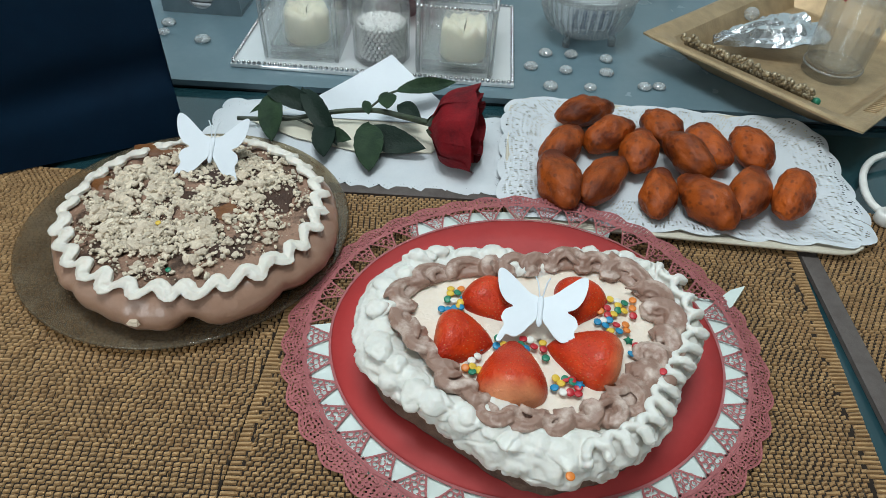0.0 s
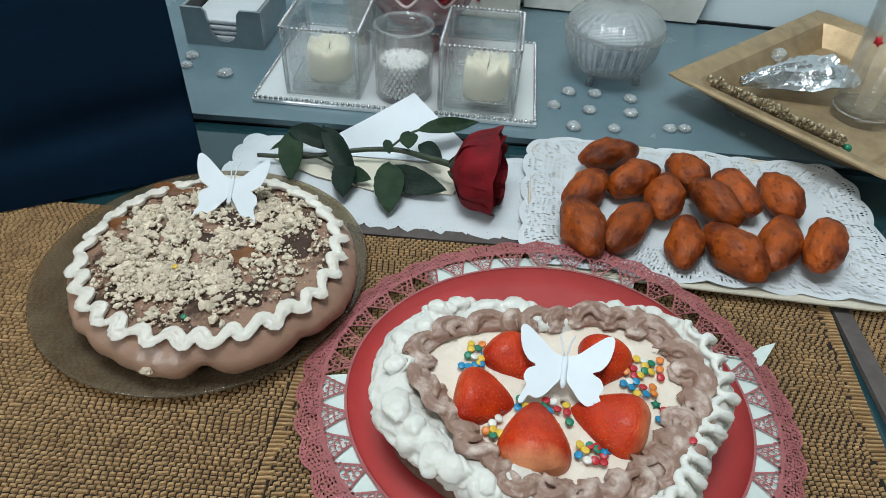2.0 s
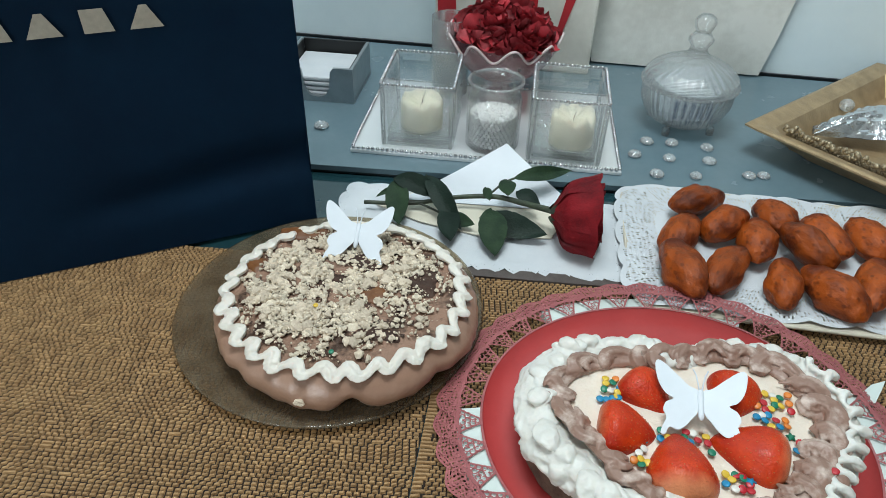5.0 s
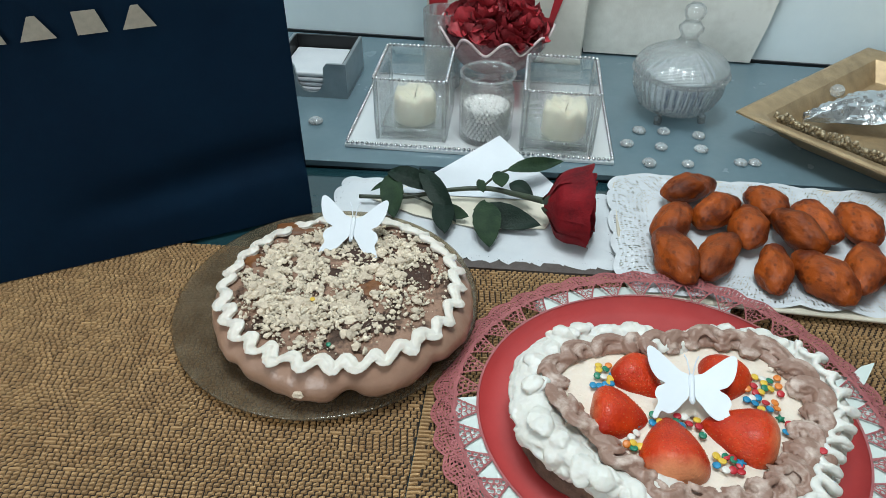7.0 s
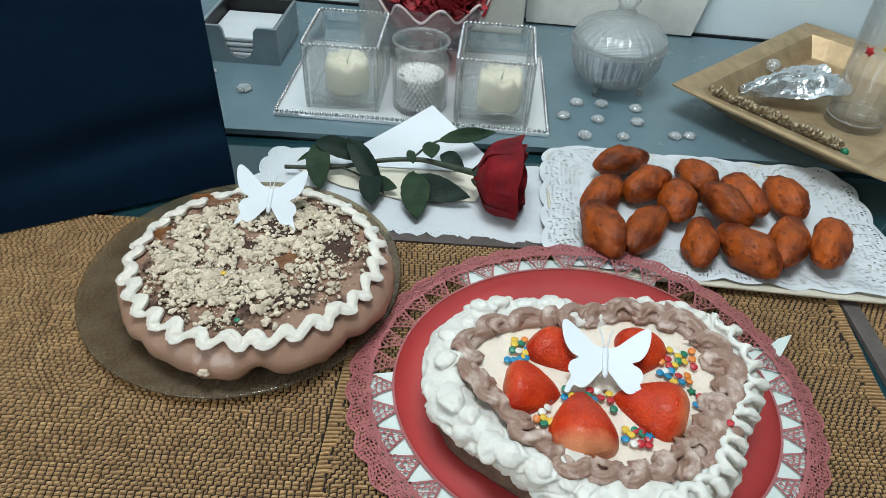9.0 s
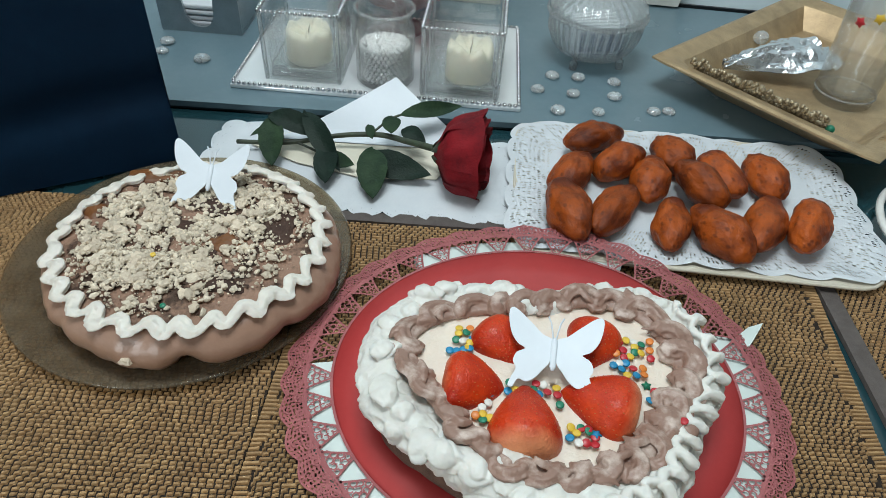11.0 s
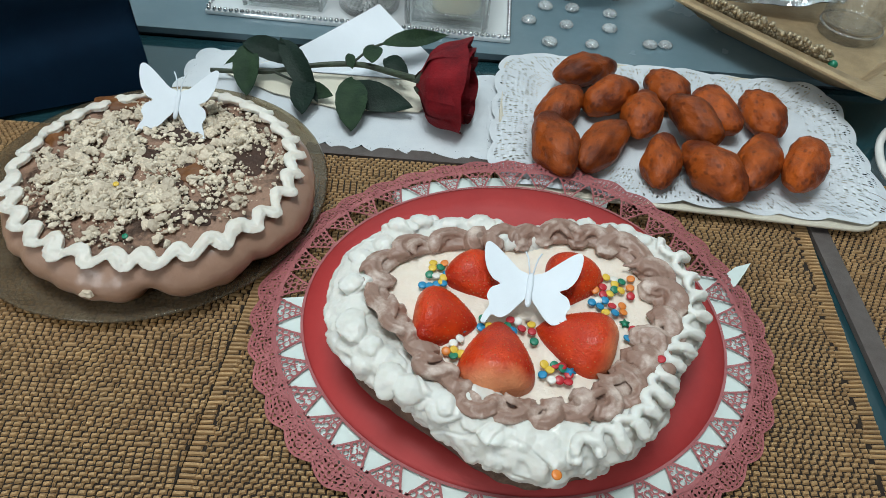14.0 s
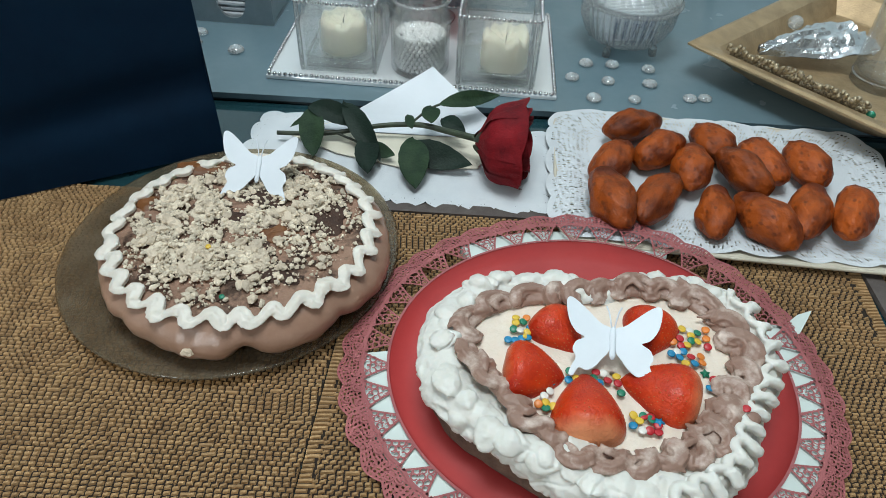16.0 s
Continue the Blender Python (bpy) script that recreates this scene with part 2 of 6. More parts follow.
def strawberry_material():
    m = material("strawberry_skin", (0.63, 0.050, 0.005), (0.38, 0.013, 0.002), 0.36, scale=55, bump=0.45, bscale=650, coat=0.10)
    t = m.node_tree
    N, L = t.nodes, t.links
    p = N["Principled BSDF"]
    src = p.inputs["Base Color"].links[0].from_socket
    tc, sep, nz = N.new("ShaderNodeTexCoord"), N.new("ShaderNodeSeparateXYZ"), N.new("ShaderNodeTexNoise")
    nz.inputs["Scale"].default_value = 110
    mr, mix, ma = N.new("ShaderNodeMapRange"), N.new("ShaderNodeMix"), N.new("ShaderNodeMath")
    mix.data_type = "RGBA"
    mix.inputs[7].default_value = (0.84, 0.46, 0.22, 1)
    ma.operation = "MULTIPLY_ADD"
    ma.inputs[1].default_value = 0.008
    mr.inputs[1].default_value, mr.inputs[2].default_value, mr.inputs[4].default_value = -0.007, -0.021, 0.70
    L.new(tc.outputs["Object"], sep.inputs[0])
    L.new(tc.outputs["Object"], nz.inputs["Vector"])
    L.new(nz.outputs["Fac"], ma.inputs[0])
    L.new(sep.outputs[1], ma.inputs[2])
    L.new(ma.outputs[0], mr.inputs[0])
    L.new(mr.outputs[0], mix.inputs[0])
    L.new(src, mix.inputs[6])
    L.new(mix.outputs[2], p.inputs["Base Color"])
    return m


M_ST = strawberry_material()


def blister(m, scale, dark, amount):
    """Adds small dark blisters to a crust."""
    N, L = m.node_tree.nodes, m.node_tree.links
    p = N["Principled BSDF"]
    src = p.inputs["Base Color"].links[0].from_socket
    tc, vo, mr, mix, nz = N.new("ShaderNodeTexCoord"), N.new("ShaderNodeTexVoronoi"), N.new("ShaderNodeMapRange"), N.new("ShaderNodeMix"), N.new("ShaderNodeTexNoise")
    vo.inputs["Scale"].default_value = scale
    nz.inputs["Scale"].default_value = scale * 0.6
    mr.inputs[1].default_value, mr.inputs[2].default_value, mr.inputs[3].default_value, mr.inputs[4].default_value = 0.22, 0.46, amount, 0.0
    mix.data_type = "RGBA"
    mix.inputs[7].default_value = (*dark, 1)
    L.new(tc.outputs["Object"], vo.inputs["Vector"])
    L.new(tc.outputs["Object"], nz.inputs["Vector"])
    gate, mul = N.new("ShaderNodeMapRange"), N.new("ShaderNodeMath")
    gate.inputs[1].default_value, gate.inputs[2].default_value = 0.48, 0.58
    mul.operation = "MULTIPLY"
    L.new(vo.outputs["Distance"], mr.inputs[0])
    L.new(nz.outputs["Fac"], gate.inputs[0])
    L.new(mr.outputs[0], mul.inputs[0])
    L.new(gate.outputs[0], mul.inputs[1])
    L.new(mul.outputs[0], mix.inputs[0])
    L.new(src, mix.inputs[6])
    L.new(mix.outputs[2], p.inputs["Base Color"])


blister(M_FRY, 190, (0.060, 0.012, 0.004), 0.6)
for nm, lv in (("navy_paper", 0.09), ("rose_petal", 0.25), ("rose_leaf", 0.15), ("rose_leaf_dark", 0.15), ("fried_crust", 0.22), ("strawberry_skin", 0.25)):
    bpy.data.materials[nm].node_tree.nodes["Principled BSDF"].inputs["Specular IOR Level"].default_value = lv
M_SEED = material("strawberry_seed", (0.50, 0.14, 0.03), None, 0.4)

# ---- mesh helpers ----


def finish(name, bm, mat, smooth=True):
    me = bpy.data.meshes.new(name)
    bm.to_mesh(me)
    bm.free()
    me.materials.append(mat)
    if smooth:
        me.polygons.foreach_set("use_smooth", [True] * len(me.polygons))
    return new(name, me)


def part(name, bm, mat, parent, label="", smooth=True, kind=""):
    ob = finish(name, bm, mat, smooth)
    ob.parent = parent
    return tagged(ob, label, kind=kind)


def thing(name, x, y, z, rz, label, category, group=""):
    ob = new(name)
    ob.empty_display_size = 0.02
    ob.matrix_world = pose(x, y, z, 0, 0, rz)
    return tagged(ob, label, category, group)


def raw(name, verts, faces, mat, smooth=True):
    me = bpy.data.meshes.new(name)
    me.from_pydata([tuple(v) for v in verts], [], faces)
    me.materials.append(mat)
    if smooth:
        me.polygons.foreach_set("use_smooth", [True] * len(me.polygons))
    return new(name, me)


def sharp(ob, degrees=35):
    ob.data.set_sharp_from_angle(angle=radians(degrees))
    return ob


def box(bm, x0, x1, y0, y1, z0, z1, bevel=0.0, seg=2, m=None):
    r = bmesh.ops.create_cube(bm, size=1.0)
    vs = r["verts"]
    for v in vs:
        v.co = Vector(((x0 + x1) / 2 + v.co.x * (x1 - x0), (y0 + y1) / 2 + v.co.y * (y1 - y0), (z0 + z1) / 2 + v.co.z * (z1 - z0)))
    if bevel:
        es = list({e for v in vs for e in v.link_edges})
        r = bmesh.ops.bevel(bm, geom=es, offset=bevel, segments=seg, affect="EDGES", profile=0.5)
        vs = list({v for f in r["faces"] for v in f.verts} | {v for v in vs if v.is_valid})
    if m is not None:
        bmesh.ops.transform(bm, matrix=m, verts=[v for v in vs if v.is_valid])
    return bm


def lathe(bm, profile, n=48, wob=None):
    """Turns a closed or open profile of (r, z) about z."""
    rows = []
    for r, z in profile:
        row = []
        for i in range(n):
            a = 2 * math.pi * i / n
            rr, zz = (r, z) if wob is None else wob(r, z, a)
            row.append(bm.verts.new((rr * math.cos(a), rr * math.sin(a), zz)))
        rows.append(row)
    for p, q in zip(rows, rows[1:]):
        for i in range(n):
            j = (i + 1) % n
            bm.faces.new((p[i], p[j], q[j], q[i]))
    return rows


def cap(bm, row, flip=False):
    bm.faces.new(row if not flip else row[::-1])


def tube(bm, pts, rad, n=8, closed=False, star=0.0, lobes=6, flat=1.0, twist=0.0):
    """Sweeps a round or star-shaped section along the points; rad is a number or one per point."""
    P = [Vector(p) for p in pts]
    k = len(P)
    rows = []
    for i, p in enumerate(P):
        a, b = (P[i - 1], P[(i + 1) % k]) if closed else (P[max(0, i - 1)], P[min(k - 1, i + 1)])
        d = (b - a).normalized()
        up = Vector((0, 0, 1)) if abs(d.z) < 0.95 else Vector((0, 1, 0))
        s = d.cross(up).normalized()
        u = s.cross(d).normalized()
        r = rad[i] if hasattr(rad, "__len__") else rad
        row = []
        for j in range(n):
            f = 2 * math.pi * j / n
            rr = r * (1 + star * math.cos(lobes * f + twist * i))
            row.append(bm.verts.new(p + s * (rr * math.cos(f)) + u * (rr * math.sin(f) * flat)))
        rows.append(row)
    for i in range(k if closed else k - 1):
        p, q = rows[i], rows[(i + 1) % k]
        for j in range(n):
            bm.faces.new((p[j], p[(j + 1) % n], q[(j + 1) % n], q[j]))
    if not closed:
        cap(bm, rows[0][::-1])
        cap(bm, rows[-1])
    return bm


def prism(bm, outline, z0, z1, inset=0.0):
    """A flat piece with the given outline, from z0 to z1."""
    c = sum((Vector((x, y, 0)) for x, y in outline), Vector()) / len(outline)
    lo = [bm.verts.new((x, y, z0)) for x, y in outline]
    hi = [bm.verts.new((x + (c.x - x) * inset, y + (c.y - y) * inset, z1)) for x, y in outline]
    n = len(outline)
    bm.faces.new(hi)
    bm.faces.new(lo[::-1])
    for i in range(n):
        bm.faces.new((lo[i], lo[(i + 1) % n], hi[(i + 1) % n], hi[i]))
    return bm


def ball(bm, x, y, z, r, sub=1, s=(1, 1, 1)):
    bmesh.ops.create_icosphere(bm, subdivisions=sub, radius=r, matrix=Matrix.Translation((x, y, z)) @ Matrix.Diagonal((*s, 1)))


def balls(bm, places, seg=6):
    """Many small balls (x, y, z, r) at once, each of 6 by 5 faces."""
    for x, y, z, r in places:
        rows = []
        for i in range(1, 4):
            a = math.pi * i / 4
            rows.append([bm.verts.new((x + r * math.sin(a) * math.cos(2 * math.pi * j / seg), y + r * math.sin(a) * math.sin(2 * math.pi * j / seg), z + r * math.cos(a))) for j in range(seg)])
        t, b = bm.verts.new((x, y, z + r)), bm.verts.new((x, y, z - r))
        for j in range(seg):
            k = (j + 1) % seg
            bm.faces.new((t, rows[0][j], rows[0][k]))
            bm.faces.new((rows[0][j], rows[1][j], rows[1][k], rows[0][k]))
            bm.faces.new((rows[1][j], rows[2][j], rows[2][k], rows[1][k]))
            bm.faces.new((rows[2][j], b, rows[2][k]))


def smooth_line(pts, k=6, closed=True):
    """Points of a soft curve through the given corners."""
    P = [np.array(p, float) for p in pts]
    n = len(P)
    out = []
    for i in range(n if closed else n - 1):
        g = lambda j: P[j % n] if closed else P[max(0, min(n - 1, j))]
        a, b, c, d = g(i - 1), g(i), g(i + 1), g(i + 2)
        for s in range(k):
            t = s / k
            out.append(0.5 * ((2 * b) + (c - a) * t + (2 * a - 5 * b + 4 * c - d) * t * t + (3 * b - a - 3 * c + d) * t ** 3))
    if not closed:
        out.append(P[-1])
    return [tuple(p) for p in out]


def lace_band(bm, place, nu, nv, hole, seed=1, narrow=1.0):
    """Paper lace: a band of small tiles, each with a hole; place(u, v) gives the point, hole(u, v) the hole's share (0: none)."""
    rng = random.Random(seed)
    ring = 8
    for i in range(nu):
        for j in range(nv):
            u, v = (i + 0.5) / nu, (j + 0.5) / nv
            h = hole(u, v)
            if h is None:
                continue
            c = [(-.5, -.5), (0, -.5), (.5, -.5), (.5, 0), (.5, .5), (0, .5), (-.5, .5), (-.5, 0)]
            outer = [place(u + a / nu, v + b / nv) for a, b in c]
            ov = [bm.verts.new(p) for p in outer]
            if h <= 0:
                bm.faces.new(ov)
                continue
            kx, ky, an = h * narrow * rng.uniform(0.7, 1.15), h / narrow * rng.uniform(0.7, 1.10), rng.uniform(0, 6.3)
            ox, oy = rng.uniform(-.08, .08), rng.uniform(-.08, .08)
            iv = []
            for a, b in c:
                l = math.hypot(a, b)
                q = 1 + 0.32 * math.cos(2 * math.atan2(b, a) + an)
                iv.append(bm.verts.new(place(u + (ox + a / l * 0.46 * kx * q) / nu, v + (oy + b / l * 0.46 * ky * q) / nv)))
            for k in range(ring):
                l = (k + 1) % ring
                bm.faces.new((ov[k], ov[l], iv[l], iv[k]))
    return bm

def fused(name, bm, mat, parent, voxel, soft, label, wrinkle=None):
    """Melts overlapping closed lumps into one soft skin, then roughens it by wrinkle(point, normal)."""
    ob = finish("lump", bm, mat)
    r = ob.modifiers.new("remesh", "REMESH")
    r.mode, r.voxel_size = "VOXEL", voxel
    k = ob.modifiers.new("soften", "SMOOTH")
    k.factor, k.iterations = 0.5, soft
    bpy.context.view_layer.update()
    me = bpy.data.meshes.new_from_object(ob.evaluated_get(bpy.context.evaluated_depsgraph_get()))
    old = ob.data
    bpy.data.objects.remove(ob)
    bpy.data.meshes.remove(old)
    me.name = name
    if wrinkle:
        moved = [v.co + v.normal * wrinkle(v.co, v.normal) for v in me.vertices]
        for v, p in zip(me.vertices, moved):
            v.co = p
    if not me.materials:
        me.materials.append(mat)
    me.polygons.foreach_set("use_smooth", [True] * len(me.polygons))
    out = new(name, me)
    out.parent = parent
    return tagged(out, label)


# ---- the room and the table ----


def slab(name, x0, x1, y0, y1, z0, z1, mat, label, category, bevel=0.0, m=None):
    ob = finish(name, box(bmesh.new(), x0, x1, y0, y1, z0, z1, bevel, 2, m), mat, False)
    return tagged(ob, label, category, kind="structure")


def build_room():
    slab("floor", -2.5, 2.5, -1.75, 1.3, -0.80, -0.75, M_FLOOR, "pale stone tiled floor under the table", "floor")
    slab("ceiling", -2.5, 2.5, -1.75, 1.3, 1.75, 1.80, M_PLASTER, "plain white plaster ceiling over the table", "ceiling")
    slab("wall_west", -2.6, -2.5, -1.75, 1.3, -0.75, 1.75, M_PLASTER, "plain white plaster wall", "wall")
    slab("wall_east", 2.5, 2.6, -1.75, 1.3, -0.75, 1.75, M_PLASTER, "plain white plaster wall", "wall")
    # the unseen wall behind the camera, with a window added to house the fill lamp
    x0, x1, z0, z1 = -2.05, -0.85, 0.35, 1.60
    bm = bmesh.new()
    for a, b, c, d in ((-2.5, x0, -0.75, 1.75), (x1, 2.5, -0.75, 1.75), (x0, x1, -0.75, z0), (x0, x1, z1, 1.75)):
        box(bm, a, b, -1.85, -1.75, c, d)
    tagged(finish("wall_south", bm, M_PLASTER, False), "unseen white plaster wall with an opening added for the fill lamp", "wall", kind="structure")
    w = tagged(new("window_1"), "unseen white framed window added around the front fill lamp", "window", kind="structure")
    for a, b, c, d in ((x0, x0 + 0.05, z0, z1), (x1 - 0.05, x1, z0, z1), (x0 + 0.05, x1 - 0.05, z0, z0 + 0.05), (x0 + 0.05, x1 - 0.05, z1 - 0.05, z1), (-1.47, -1.43, z0 + 0.05, z1 - 0.05)):
        part("window_frame", box(bmesh.new(), a, b, -1.83, -1.78, c, d, 0.004), M_PLASTIC, w, "", False)
    for a, b in ((x0 + 0.05, -1.47), (-1.43, x1 - 0.05)):
        part("pane", box(bmesh.new(), a, b, -1.81, -1.804, z0 + 0.05, z1 - 0.05), M_GLASS, w, "", False)
    part("window_sill", box(bmesh.new(), x0 - 0.03, x1 + 0.03, -1.775, -1.66, z0 - 0.03, z0 - 0.001, 0.004), M_PLASTIC, w, "", False)
    turn = Matrix.Translation((0, 0.985, 0)) @ pose(0, 0, 0, 0, 0, -3.9)
    slab("wall_north", -2.4, 2.4, 0.004, 0.12, -0.75, 1.75, M_WALL, "pale grey painted wall behind the table", "wall", m=turn)
    # dark strip stands in for the shaded gap between board and wall
    slab("trim", -1.2, 1.2, 0.0, 0.0035, 0.0, 0.0125, M_EDGE, "thin dark strip drawn for the shaded gap at the wall", "trim", m=turn)
    # the marbled panel against the wall, its right side slanting
    bm = prism(bmesh.new(), [(0.075, 0.0), (0.303, 0.0), (0.312, 0.05), (0.318, 0.10), (0.331, 0.20), (0.36, 0.40), (0.04, 0.40)], -0.012, -0.002)
    bmesh.ops.transform(bm, matrix=turn @ Matrix.Translation((0, 0, 0.013)) @ pose(0, 0, 0, 90, 0, 0) @ Matrix.Diagonal((1, 1, -1, 1)), verts=bm.verts[:])
    bmesh.ops.recalc_face_normals(bm, faces=bm.faces[:])
    tagged(finish("wall_panel", bm, M_PANEL, False), "beige marbled cloth panel against the grey wall", "panel", kind="structure")


def build_table():
    t = thing("table", 0, 0, 0, 0, "table with a dark teal glass top", "table")
    part("glass_top", box(bmesh.new(), -0.95, 0.95, -0.05, 0.985, -0.012, 0.0, 0.002), M_TEAL, t, "dark teal glass top", False)
    part("frame", box(bmesh.new(), -0.92, 0.92, -0.02, 0.96, -0.075, -0.0125, 0.003), M_EDGE, t, "", False)
    for x in (-0.88, 0.83):
        for y in (0.02, 0.88):
            part("leg", box(bmesh.new(), x, x + 0.05, y, y + 0.05, -0.75, -0.0755, 0.004), M_EDGE, t, "", False)
    b = thing("grey_board", 0, 0, 0.0005, 0, "grey lacquered board lying on the teal glass", "board")
    bm = bmesh.new()
    prism(bm, [(-0.95, 0.642), (0.95, 0.642), (0.95, 0.915), (0.0, 0.9815), (-0.95, 1.046)], 0.0035, 0.0095)
    part("board", bm, M_BOARD, b, "grey lacquered top", False)
    bm = bmesh.new()
    prism(bm, [(-0.945, 0.644), (0.945, 0.644), (0.945, 0.913), (0.0, 0.979), (-0.945, 1.043)], 0.0, 0.0034)
    part("underside", bm, M_EDGE, b, "dark lower edge", False)


build_room()
build_table()

# ---- placemats ----
ROW, BRICK, TOP = 0.0030, 0.0046, 0.0040


def mat_strands(x_left, x_right, y0, y1, hem):
    """Boxes of the weave as (x0, x1, y, height), row by row, in a stepped twill with longer ribs along the hems."""
    rng = random.Random(5)
    out = []
    k = 0
    y = y0
    while y < y1:
        a, b = x_left(y), x_right(y)
        off = (k * 0.42) % 1.0
        x = a + hem[0] - (1 - off) * BRICK
        if hem[0]:
            out.append((a, a + hem[0] * rng.uniform(0.6, 1.0), y, rng.uniform(-.0003, .0002)))
        while x < b - hem[1]:
            w = BRICK * (1 if rng.random() > 0.04 else rng.choice((0.5, 2.0)))
            q0, q1 = max(x, a + hem[0] * 0.8), min(x + w - 0.0011, b - hem[1] * 0.8)
            if q1 - q0 > 0.0009:
                out.append((q0, q1, y + rng.uniform(-.00015, .00015), rng.uniform(-.0004, .0003)))
            x += w
        if hem[1]:
            out.append((b - hem[1] * rng.uniform(0.6, 1.0), b, y, rng.uniform(-.0003, .0002)))
        y += ROW
        k += 1
    return out


def strand_mesh(name, boxes, mat):
    """Strands as low pillows, each a little skewed, one end dipping under its neighbour."""
    V, F = [], []
    for k, (x0, x1, y, dz) in enumerate(boxes):
        n = len(V)
        h, i = ROW * 0.85, 0.0006
        z0, z1 = 0.0022, TOP + dz
        sk = 0.0002 * math.sin(x0 * 97.0 + y * 61.0) + 0.0003
        for x, dy, drop in ((x0, -sk, 0.0007), (x0 + i, -sk, 0.0), (x1 - i, sk, 0.0002), (x1, sk, 0.0010)):
            V += [(x, y + dy, z0), (x, y + dy + h * 0.22, z1 - drop - 0.0003), (x, y + dy + h * 0.66, z1 - drop), (x, y + dy + h, z0)]
        for a in range(3):
            o = n + 4 * a
            F += [(o + b, o + 4 + b, o + 5 + b, o + 1 + b) for b in range(3)]
        F += [(n, n + 1, n + 2, n + 3), (n + 12, n + 15, n + 14, n + 13)]
    return raw(name, V, F, mat, False)


def build_mat(x_left, x_right, y0, y1, hem, label, near=None, trims=()):
    t = thing("placemat", 0, 0, 0, 0, label, "placemat", "placemats on the table")
    outline = [(x_left(y0), y0), (x_right(y0), y0), (x_right(y1), y1), (x_left(y1), y1)]
    # near-black sheet under the strands; its colour makes the gaps dark
    part("backing", prism(bmesh.new(), outline, 0.0004, 0.0022), M_MATBASE, t, "near-black sheet under the strands that makes the gaps dark", False)
    inside = (lambda s: near[0] < s[0] < near[1] and near[2] < s[2] < near[3] and s[1] - s[0] > BRICK * 0.7 and s[1] - s[0] < BRICK) if near else (lambda s: False)
    every = mat_strands(x_left, x_right, y0, y1, hem)
    single = [s for s in every if inside(s)][:290]
    lone = set(single)
    rest = [s for s in every if s not in lone]
    w = strand_mesh("weave", rest, M_STRAND)
    w.parent = t
    tagged(w, "tan woven straw strands", kind="stuff")
    if single:
        me = None
        for x0, x1, y, dz in single:
            if me is None:
                first = strand_mesh("strand", [(0, BRICK - 0.0011, 0, 0)], M_STRANDP)
                me = first.data
                ob = first
            else:
                ob = new("strand", me)
            ob.parent = t
            ob.location = (x0, y, dz)
    for pts in trims:
        part("trim_band", prism(bmesh.new(), pts, 0.0006, 0.0046, 0.0), M_TRIM, t, "grey-brown cloth trim", False)
    return t


# ---- the paper lace mat with its plate, under the heart cake ----
OX, OY = 0.0770, 0.3380
RX, RY = 0.1275, 0.1135


